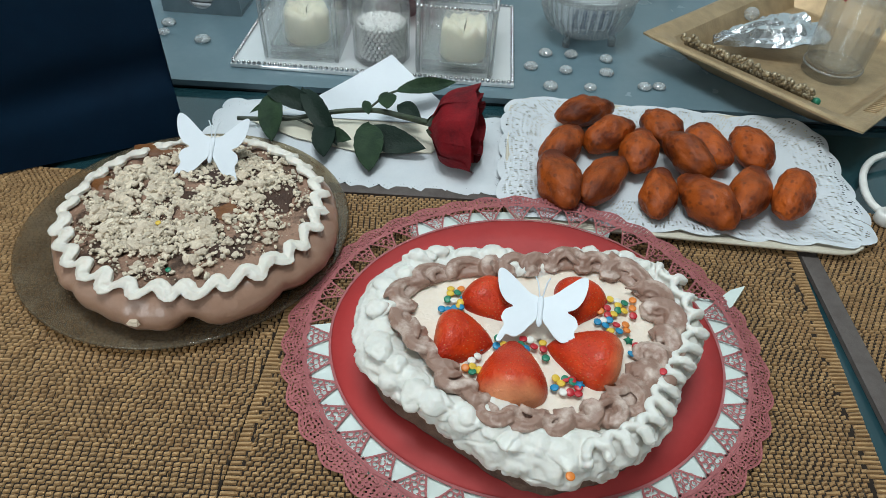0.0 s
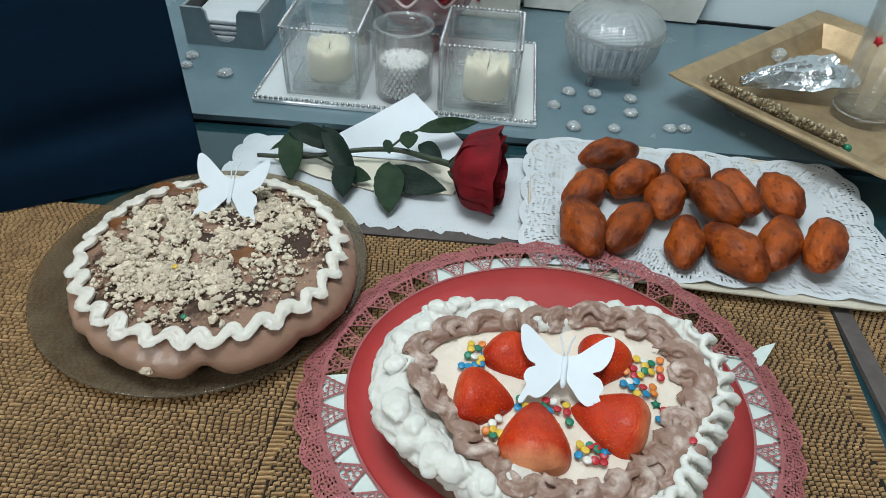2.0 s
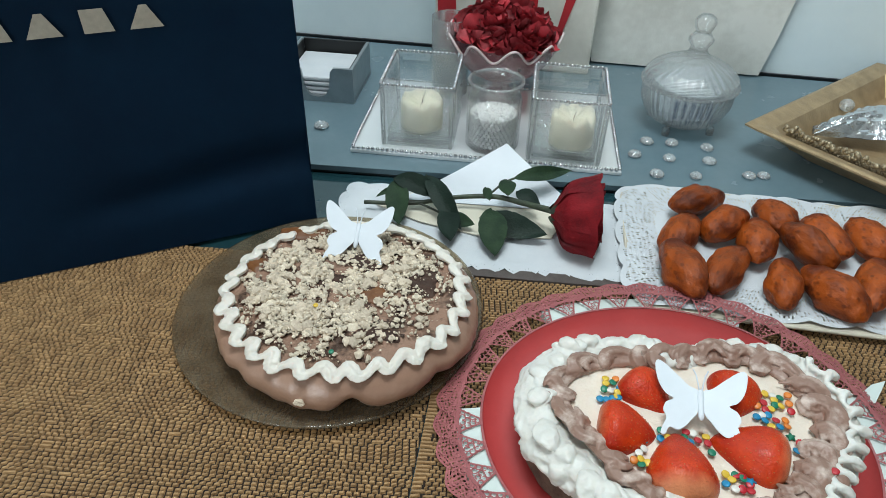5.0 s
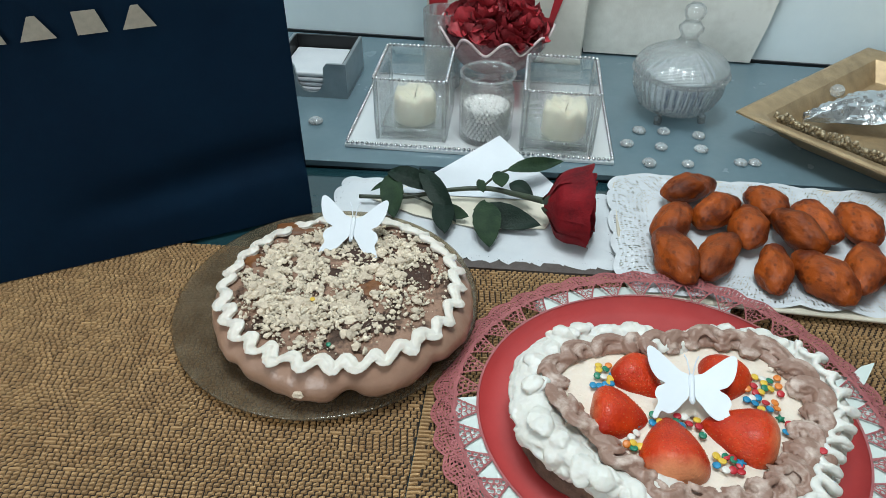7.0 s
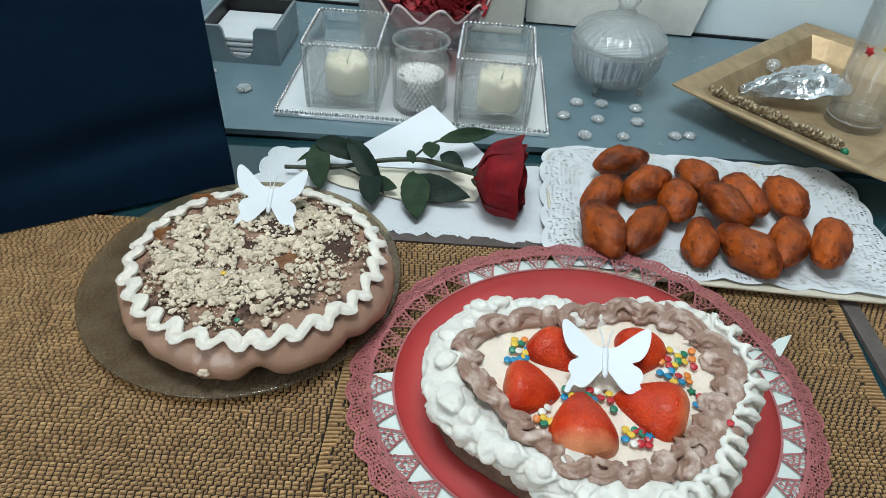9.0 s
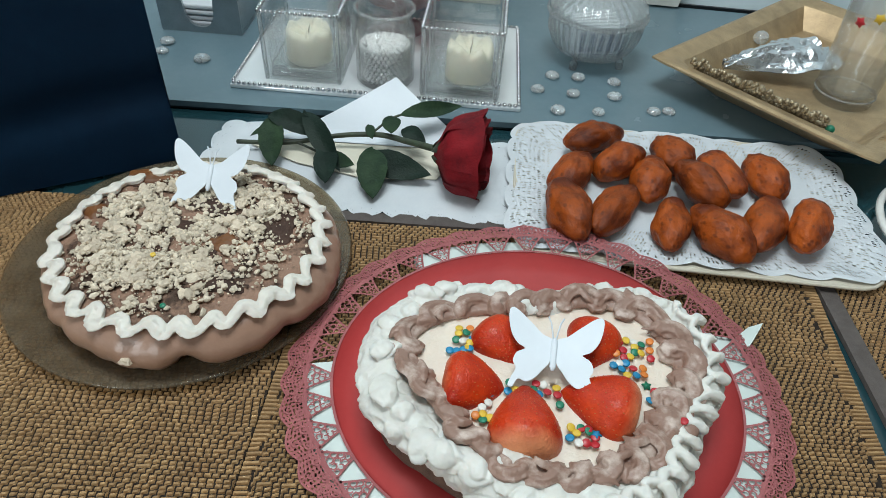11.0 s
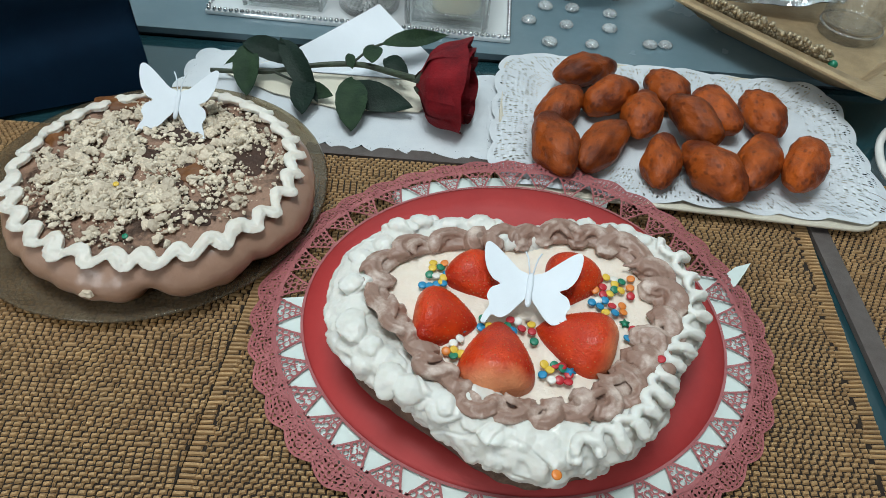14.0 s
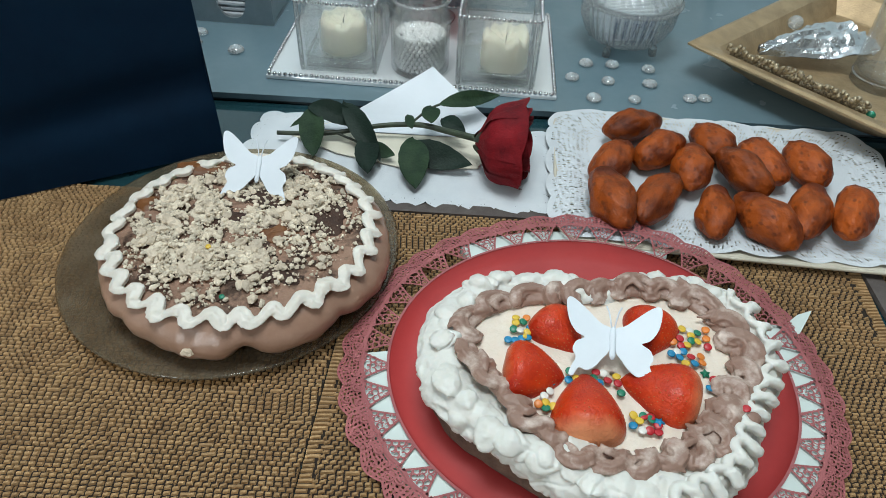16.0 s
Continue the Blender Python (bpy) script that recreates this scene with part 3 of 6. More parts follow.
def build_lace_doily():
    # plate
    pl = thing("serving_plate", OX, OY, 0.0047, 0, "pale white plate with pointed corner under a paper mat", "plate")
    out = []
    for i in range(180):
        a = 2 * i
        k = 1.0
        for lo, hi in ((26, 58), (128, 177)):
            if lo - 2 < a < hi + 2:
                k = 0.86
        q = radians(a)
        x, y = 0.145 * math.cos(q) * k, 0.129 * math.sin(q) * k
        if a == 22:
            x, y = 0.164, 0.061
        if a == 20:
            x, y = 0.157, 0.051
        if a == 18:
            x, y = 0.148, 0.039
        if a == 24:
            x, y = 0.152, 0.056
        if a == 26:
            x, y = 0.138, 0.044
        out.append((x, y))
    part("dish", prism(bmesh.new(), out, 0.0, 0.0058, 0.004), M_PLATE, pl, "", False)
    d = thing("lace_doily", OX, OY, 0.0, 0, "rose-red oval paper mat with cut-out lace border", "doily")

    def zz(s):
        return 0.0118 if s < 0.016 else 0.0118 - 0.0055 * ((s - 0.016) / 0.016) ** 1.3

    def at(u, s, dz=0.0):
        a = 2 * math.pi * u
        kx, ky = RX + s, RY + s * (0.86 + 0.14 * max(0.0, math.sin(a)))
        # the border rides up over the rim of the tray behind it
        lift = 0.0095 * math.exp(-((math.degrees(a) - 68) / 38) ** 2) * max(0.0, (s + 0.02) / 0.052) ** 0.85
        return (kx * math.cos(a), ky * math.sin(a), zz(s) + dz + lift)

    # solid centre
    bm = bmesh.new()
    n = 144
    rows = []
    for s, dz in ((0.0, -0.0006), (0.0, 0.0), (-0.02, 0.0)):
        rows.append([bm.verts.new(at(i / n, s, dz)) for i in range(n)])
    for p, q in zip(rows, rows[1:]):
        for i in range(n):
            bm.faces.new((p[i], p[(i + 1) % n], q[(i + 1) % n], q[i]))
    bm.faces.new(rows[-1])
    part("centre", bm, M_RED, d, "plain red paper centre")
    # fans between the cut triangles
    bm = bmesh.new()
    fans = 38

    def stroke(pts, w):
        P = [Vector(p) for p in pts]
        L, R = [], []
        for i, p in enumerate(P):
            t = (P[min(i + 1, len(P) - 1)] - P[max(i - 1, 0)]).normalized()
            nn = Vector((-t.y, t.x, 0)) * (w / 2)
            L.append(bm.verts.new(p + nn))
            R.append(bm.verts.new(p - nn))
        for i in range(len(P) - 1):
            bm.faces.new((L[i], R[i], R[i + 1], L[i + 1]))

    rng = random.Random(3)
    S1 = 0.0155
    for k in range(fans):
        c, w = (k + 0.5) / fans, 0.5 / fans
        dz = 0.0003
        stroke([at(c - w * (0.18 + 0.72 * t), 0.0005 + S1 * t, dz) for t in (0, .33, .66, 1)], 0.0013)
        stroke([at(c + w * (0.18 + 0.72 * t), 0.0005 + S1 * t, dz) for t in (0, .33, .66, 1)], 0.0013)
        stroke([at(c + w * q, S1 - 0.001 + 0.002 * (1 - q * q), dz) for q in np.linspace(-0.95, 0.95, 7)], 0.0022)
        for s, qs, r in ((0.0030, (0,), 0.0015), (0.0062, (-0.25, 0.25), 0.0018), (0.0096, (-0.42, 0.0, 0.42), 0.0019), (0.0130, (-0.62, -0.22, 0.22, 0.62), 0.0019)):
            for q in qs:
                x, y, z = at(c + w * q, s, dz)
                a0 = rng.uniform(0, 6.3)
                rr = r * rng.uniform(0.85, 1.1)
                stroke([(x + rr * math.cos(a0 + f), y + rr * math.sin(a0 + f), z + 0.0001 * f) for f in np.linspace(0, 5.2, 10)], 0.0009)
    for s, w in ((0.0004, 0.0016), (S1 + 0.0006, 0.0014)):
        stroke([at(i / 190, s, 0.0004) for i in range(191)], w)
    part("fan_border", bm, M_LACE, d, "cut-out scrolls between open triangles", False)
    # outer lace
    bm = bmesh.new()

    def place(u, v):
        sc = abs(math.sin(math.pi * u * fans))
        s = S1 + (0.0122 + 0.0042 * sc) * v
        return at(u, s, 0.0005 * math.sin(37 * u * 6.28) * v)

    pick = random.Random(40)
    lace_band(bm, place, 304, 7, lambda u, v: pick.choice((0.55, 0.70, 0.84, 0.84)) if v < 0.86 else 0.60, seed=4)
    for k in range(fans * 2):
        for v0, rr in ((0.28, 0.0030), (0.66, 0.0034)):
            x, y, z = place((k + 0.5 + 0.5 * (v0 > 0.5)) / (fans * 2), v0)
            a0, way = pick.uniform(0, 6.3), pick.choice((-1, 1))
            stroke([(x + rr * (0.25 + 0.75 * f / 8.0) * math.cos(a0 + way * f), y + rr * (0.25 + 0.75 * f / 8.0) * math.sin(a0 + way * f), z + 0.0003 + 0.00002 * f) for f in np.linspace(0, 8.0, 18)], 0.0009)
    for k in range(fans):
        stroke([place((k + q) / fans, 1.0) for q in np.linspace(0, 1, 9)], 0.0014)
        stroke([place((k + 0.5 + q) / fans, 0.55 - 0.45 * (1 - (2 * q) ** 2)) for q in np.linspace(-0.5, 0.5, 9)], 0.0016)
    part("lace_edge", bm, M_LACE, d, "rose-red scalloped lace edge", False)


build_lace_doily()

# ---- heart cake ----
HX, HY, HB = 0.079, 0.3045, 0.0122


def bump(a, c, w):
    d = (a - c + 180) % 360 - 180
    return math.exp(-(d / w) ** 2)


def heart_r(q):
    a = math.degrees(q)
    return 0.0765 + 0.036 * bump(a, 40, 33) + 0.034 * bump(a, 152, 38) + 0.010 * bump(a, -88, 22) - 0.012 * bump(a, 92, 14) + 0.008 * bump(a, 5, 18) + 0.009 * bump(a, 192, 20) + 0.007 * bump(a, -52, 20) + 0.005 * bump(a, 190, 26)


def ring_r(q):
    a = math.degrees(q)
    return 0.060 + 0.024 * bump(a, 45, 35) + 0.008 * bump(a, 8, 20) + 0.013 * bump(a, 140, 25) + 0.023 * bump(a, 165, 22)


def build_heart_cake():
    t = thing("heart_cake", HX, HY, HB, 0, "heart-shaped cake with white cream, strawberries and chocolate swirls", "cake")
    # sponge
    bm = bmesh.new()
    n = 160
    rows = []
    for s, z in ((0.93, 0.0), (0.945, 0.004), (0.93, 0.011), (0.945, 0.013), (0.94, 0.022), (0.93, 0.03)):
        row = []
        for i in range(n):
            q = 2 * math.pi * i / n
            r = heart_r(q) * (s + 0.02 * noise.noise((9 * math.cos(q), 9 * math.sin(q), z * 90)))
            row.append(bm.verts.new((r * math.cos(q), r * math.sin(q), z)))
        rows.append(row)
    for p, q in zip(rows, rows[1:]):
        for i in range(n):
            bm.faces.new((p[i], p[(i + 1) % n], q[(i + 1) % n], q[i]))
    cap(bm, rows[0], True)
    cap(bm, rows[-1])
    part("sponge", bm, M_SPONGE, t, "dark sponge showing under the cream")
    # whipped cream: a swept coat with dollops, smears and piped loops melted into it
    n, m = 240, 40
    bm = bmesh.new()
    rows = []
    for j in range(m):
        f = j / (m - 1)
        row = []
        for i in range(n):
            q = 2 * math.pi * i / n
            R = heart_r(q) * 0.985
            cx, cy = math.cos(q), math.sin(q)
            lump = noise.noise((R * cx * 55 + 3, R * cy * 55, 1.7))
            if f < 0.60:
                rho = 0.04 + 0.96 * f / 0.60
                r = R * rho * (1 + 0.02 * lump * rho)
                edge = max(0.0, min(1.0, (rho - 0.76) / 0.09))
                back = max(0.0, (rho - 0.90) / 0.10)
                x, y = r * cx, r * cy
                k1 = noise.fractal((x * 38, y * 38, 0.0), 0.9, 2.1, 2)
                z = 0.0355 + edge * (0.0055 + 0.0026 * k1) - 0.004 * back ** 2
            elif f < 0.90:
                g = (f - 0.60) / 0.30
                drop = 0.016 + 0.009 * noise.noise((cx * 7, cy * 7, 3.1)) + 0.007 * noise.noise((cx * 19, cy * 19, 8.0))
                drop = max(0.006, drop + 0.004 * math.cos(q + 1.5))
                w = noise.fractal((cx * 9, cy * 9, g * 3 + 2), 0.9, 2.0, 3)
                r = R * (1 + 0.02 * lump) + math.sin(math.pi * min(1, g * 1.15)) * 0.0050 + 0.0026 * w - 0.004 * g ** 3
                z = 0.0370 - drop * g - 0.0012 * abs(w)
                x, y, low = r * cx, r * cy, 0.0370 - drop
            else:
                g = (f - 0.90) / 0.10
                r = R * (0.95 - 0.91 * g)
                x, y, z = r * cx, r * cy, low * (1 - g) + 0.020 * g if i == 0 else 0.0205
            row.append(bm.verts.new((x, y, z)))
        rows.append(row)
    for p, q in zip(rows, rows[1:]):
        for i in range(n):
            k = (i + 1) % n
            bm.faces.new((p[i], q[i], q[k], p[k]))
    cap(bm, rows[0])
    cap(bm, rows[-1], True)
    rng = random.Random(11)

    def dollop(deg, rho, z, turn, ln, rad, flat, droop, curl=0.0):
        """A tapered pull of cream, its thick end at rho of the rim, its tip turned from the outward way."""
        q = radians(deg)
        r = heart_r(q) * rho
        c = Vector((r * math.cos(q), r * math.sin(q), z))
        pp = []
        for k in range(10):
            u = k / 9
            a = q + turn + curl * u
            c = c + Vector((math.cos(a), math.sin(a), 0)) * (ln / 9)
            pp.append(c + Vector((0, 0, 0.002 * math.sin(math.pi * u) - droop * u * u)))
        tube(bm, pp, [rad * v for v in (0.45, 0.8, 0.97, 1.0, 1.0, 0.96, 0.9, 0.8, 0.62, 0.32)], 12, False, 0.06, 4, flat)

    # flaps pulled outward on the shoulder and the flank, overlapping
    a = 104.0
    while a < 246:
        dollop(a, 0.84 + rng.uniform(-0.04, 0.03), 0.0402 + rng.uniform(-0.0012, 0.0012), rng.uniform(-1.0, 0.4), rng.uniform(0.011, 0.020), rng.uniform(0.0060, 0.0098), rng.uniform(0.26, 0.40), rng.uniform(0.0, 0.004), rng.uniform(-1.3, 1.3))
        if rng.random() < 0.45:
            dollop(a + rng.uniform(-3, 3), 0.95, 0.0350 + rng.uniform(-0.005, 0.003), rng.uniform(-0.9, 0.9), rng.uniform(0.005, 0.010), rng.uniform(0.0036, 0.0056), rng.uniform(0.45, 0.65), rng.uniform(0.001, 0.004), rng.uniform(-0.8, 0.8))
        a += rng.uniform(5.5, 11.0)
    a = 36.0
    while a < 100:
        dollop(a, 0.88 + rng.uniform(-0.03, 0.03), 0.0392, 1.57 + rng.uniform(-0.2, 0.5), rng.uniform(0.008, 0.016), rng.uniform(0.0042, 0.0062), 0.45, 0.002, rng.uniform(-0.5, 0.5))
        a += rng.uniform(5, 9)
    # broad sheets swept along the pointed front
    for k in range(22):
        a = rng.uniform(228, 279)
        dollop(a, rng.uniform(0.80, 0.95), 0.0388 + rng.uniform(-0.002, 0.001), 1.57 + rng.uniform(-0.5, 0.9), rng.uniform(0.012, 0.024), rng.uniform(0.0060, 0.0100), rng.uniform(0.24, 0.38), rng.uniform(0.0, 0.004), rng.uniform(-1.2, 1.2))
    for k in range(9):
        a = rng.uniform(215, 282)
        dollop(a, 0.96, 0.031 + rng.uniform(-0.006, 0.003), rng.uniform(-0.7, 0.7), rng.uniform(0.004, 0.007), rng.uniform(0.0034, 0.0052), 0.6, 0.005, rng.uniform(-0.8, 0.8))
    # piped squiggle along the straight flank
    pts, rad = [], []
    for i in range(14 * 18 + 1):
        u = i / (14 * 18)
        deg = -80 + 118 * u
        f = 2 * math.pi * i / 18
        big = 1.0 + 0.5 * noise.noise((u * 9, 2.0, 4.0))
        q = radians(deg) + 0.036 * math.cos(f) * big
        out = math.sin(f) * big
        r = heart_r(q) * 0.945 + 0.0060 * out
        pts.append((r * math.cos(q), r * math.sin(q), 0.0436 - 0.0034 * max(0.0, out) ** 1.5 - 0.0006 * max(0.0, -out)))
        rad.append(0.0026 * (1 + 0.30 * noise.noise((u * 40, 1, 6))))
    tube(bm, pts, rad, 10, False, 0.05, 5, 1.0)

    def whip(p, nrm):
        w = noise.noise(p * 40)
        e = p + Vector((w, -w, w)) * 0.012
        ridge = 1 - 2 * abs(noise.noise(Vector((e.x * 75, e.y * 75, e.z * 120))))
        crease = max(0.0, 0.10 - abs(noise.noise(Vector((e.x * 48 + 7, e.y * 48, e.z * 70))))) / 0.10
        return 0.0006 * ridge - 0.0010 * crease + 0.0004 * noise.noise(p * 190) + 0.0003 * noise.noise(p * 420)

    fused("cream_coat", bm, M_CREAM, t, 0.00075, 2, "thick white whipped cream, swept and piped unevenly", whip)
    t.scale = (1.0, 0.935, 1.0)
    # pale filling in the middle
    bm = bmesh.new()
    rows = []
    for s in np.linspace(0.02, 1.0, 22):
        row = []
        for i in range(120):
            q = 2 * math.pi * i / 120
            r = ring_r(q) * s
            x, y = r * math.cos(q), r * math.sin(q)
            row.append(bm.verts.new((x, y, 0.0372 + 0.0011 * noise.noise((x * 70, y * 70, 0)) + 0.0007 * noise.noise((x * 190, y * 190, 4)))))
        rows.append(row)
    for p, q in zip(rows, rows[1:]):
        for i in range(120):
            bm.faces.new((p[i], p[(i + 1) % 120], q[(i + 1) % 120], q[i]))
    bm.faces.new(rows[0])
    part("filling", bm, M_FILL, t, "pale peach-white cream filling")
    # chocolate swirls
    pts, rad = [], []
    loops, steps = 25, 20
    for i in range(loops * steps):
        q = 2 * math.pi * i / (loops * steps)
        f = 2 * math.pi * i / steps
        big = 1.0 + 1.1 * noise.noise((math.cos(q) * 5, math.sin(q) * 5, 7))
        f += 2.2 * noise.noise((math.cos(q) * 4, math.sin(q) * 4, 11))
        r = ring_r(q) + 0.0035 * noise.noise((math.cos(q) * 8, math.sin(q) * 8, 1)) + 0.0060 * math.cos(f) * big
        qq = q + 0.058 * math.sin(f) * big
        pts.append((r * math.cos(qq), r * math.sin(qq), 0.0412 + 0.0020 * math.sin(f + 0.7)))
        a = math.degrees(q)
        k = 1.0 + 0.45 * bump(a, 20, 45) - 0.15 * bump(a, 200, 60)
        rad.append(0.0044 * k * (1 + 0.42 * noise.noise((math.cos(q) * 11, math.sin(q) * 11, 6))))
    bm = tube(bmesh.new(), pts, rad, 14, True, 0.16, 5, 0.62, 0.05)
    tube(bm, [(ring_r(q) * math.cos(q), ring_r(q) * math.sin(q), 0.0388) for q in np.linspace(0, 2 * math.pi, 120, endpoint=False)], 0.0062, 10, True, 0.0, 5, 0.45)
    rng = random.Random(17)
    for i in range(40):
        q = 6.283 * (i + rng.uniform(-0.4, 0.4)) / 40
        r = ring_r(q) + rng.uniform(-0.005, 0.006)
        a0, ln = q + 1.57 + rng.uniform(-1.1, 1.1), rng.uniform(0.010, 0.022)
        c = Vector((r * math.cos(q), r * math.sin(q), 0.0425 + rng.uniform(-0.001, 0.0014)))
        bend = rng.uniform(-1.9, 1.9)
        pp = [c + Vector((math.cos(a0 + bend * s) * ln * s, math.sin(a0 + bend * s) * ln * s, 0.002 * (1 - (2 * s) ** 2) - 0.001)) for s in np.linspace(-0.5, 0.5, 9)]
        r0 = rng.uniform(0.0018, 0.0032)
        tube(bm, pp, [r0 * k for k in (0.3, 0.6, 0.9, 1, 1.02, 1, 0.85, 0.55, 0.3)], 12, False, 0.14, 4, 0.6)
    fused("chocolate_swirl", bm, M_CHOC, t, 0.00060, 1, "brown chocolate cream piped in loops, streaked with white", lambda p, nrm: 0.0004 * (1 - 2 * abs(noise.noise(p * 160))) + 0.0002 * noise.noise(p * 420))
    bm = bmesh.new()
    for x, y, z, s in ((0.060, -0.023, 0.041, 0.0098), (0.067, -0.027, 0.042, 0.006), (0.053, -0.031, 0.0405, 0.006)):
        bmesh.ops.create_icosphere(bm, subdivisions=3, radius=s, matrix=Matrix.Translation((x, y, z)) @ Matrix.Diagonal((1.05, 1.15, 0.62, 1)))
    for v in bm.verts:
        v.co += v.co.normalized() * 0.0012 * noise.noise(v.co * 160)
    part("chocolate_dab", bm, M_CHOC, t, "smooth dab of chocolate cream")


def strawberry(x, y, z, rz, ln, wd, tip=1.0, tilt=0.0, roll=0.0):
    """A halved strawberry, cut side down; its point lies towards local +y."""
    t = new("strawberry_half")
    t.matrix_world = pose(x, y, z, tilt, roll, rz)
    tagged(t, "glossy halved red strawberry lying on the cake", "strawberry", "strawberries on the heart cake")
    n, m = 28, 20
    V, F = [], []
    for j in range(m + 1):
        s = j / m
        y0 = (s - 0.5) * ln
        w = math.sin(math.pi * min(1, s ** 0.62 * 1.0)) ** 0.62 if 0 < s < 1 else 0.0
        w *= 1.0 - 0.25 * s
        for i in range(n + 1):
            f = math.pi * i / n
            k = 1 + 0.03 * noise.noise((math.cos(f) * 2, s * 3, x * 100))
            V.append((wd * 0.62 * w * math.cos(f) * k, y0, wd * 0.52 * w * math.sin(f) ** 0.9 * k))
    for j in range(m):
        for i in range(n):
            a = j * (n + 1) + i
            F.append((a, a + n + 1, a + n + 2, a + 1))
        a = j * (n + 1)
        F.append((a, a + n, a + 2 * n + 1, a + n + 1))
    ob = raw("flesh", V, F, M_ST)
    ob.parent = t
    bm = bmesh.new()
    rng = random.Random(int(x * 1e4))
    for j in range(5, 18):
        for i in range(3, 26, 3):
            a = j * (n + 1) + min(n - 1, i + (j % 2))
            v = Vector(V[a])
            if rng.random() < 0.62:
                bmesh.ops.create_icosphere(bm, subdivisions=1, radius=0.00042, matrix=Matrix.Translation(v) @ Matrix.Diagonal((0.8, 1.3, 0.8, 1)))
    if len(bm.verts):
        part("seed_speckle", bm, M_SEED, ob, "tiny pale seeds", kind="stuff")
    else:
        bm.free()
    return t


WING = [(0.03, 0.24), (0.25, 0.36), (0.50, 0.58), (0.74, 0.78), (0.90, 0.86), (0.98, 0.78), (0.96, 0.52), (0.88, 0.26), (0.74, 0.07), (0.58, -0.02), (0.74, -0.14), (0.80, -0.33), (0.73, -0.49), (0.81, -0.70), (0.85, -0.87), (0.76, -0.88), (0.66, -0.70), (0.50, -0.73), (0.34, -0.62), (0.20, -0.43), (0.06, -0.21)]


def butterfly(m, half, lift, label):
    t = new("paper_butterfly")
    t.matrix_world = m
    tagged(t, label, "butterfly", "paper butterflies on the cakes")
    line = smooth_line(WING, 5)
    for side in (-1, 1):
        bm = bmesh.new()
        prism(bm, [(x * half, y * half) for x, y in line], 0.0, 0.0005)
        bmesh.ops.triangulate(bm, faces=[f for f in bm.faces if len(f.verts) > 4])
        bmesh.ops.subdivide_edges(bm, edges=[e for e in bm.edges if e.calc_length() > half * 0.25], cuts=1)
        for v in bm.verts:
            v.co.z += abs(v.co.x) * lift + 0.05 * v.co.x ** 2 / half
            v.co.x *= side
        if side < 0:
            bmesh.ops.reverse_faces(bm, faces=bm.faces[:])
        part("wing", bm, M_PAPERW, t, "", False)
    body = part("body", tube(bmesh.new(), [(0, half * a, 0.0008) for a in (-0.42, -0.34, -0.1, 0.12, 0.26, 0.31)], [half * k for k in (0.03, 0.065, 0.06, 0.07, 0.06, 0.02)], 10, flat=0.6), M_PAPERW, t)
    for side in (-1, 1):
        part("antenna", tube(bmesh.new(), [(side * half * a, half * b, 0.001 + half * c) for a, b, c in ((0.03, 0.27, 0), (0.06, 0.45, 0.02), (0.10, 0.62, 0.05), (0.16, 0.74, 0.06))], half * 0.017, 6), M_PAPERW, body)
    return t


def sprinkle(x, y, z, colour, r=0.0024, star=False):
    bm = bmesh.new()
    if star:
        prism(bm, [(r * (1.4 if i % 2 == 0 else 0.75) * math.cos(i * math.pi / 5), r * (1.4 if i % 2 == 0 else 0.75) * math.sin(i * math.pi / 5)) for i in range(10)], 0, 0.0011, 0.12)
    else:
        rows = lathe(bm, [(r * 0.75, 0.0), (r, 0.0003), (r, 0.0008), (r * 0.75, 0.0011)], 12)
        cap(bm, rows[-1])
        cap(bm, rows[0], True)
    return finish("sprinkle", bm, SPR[colour])


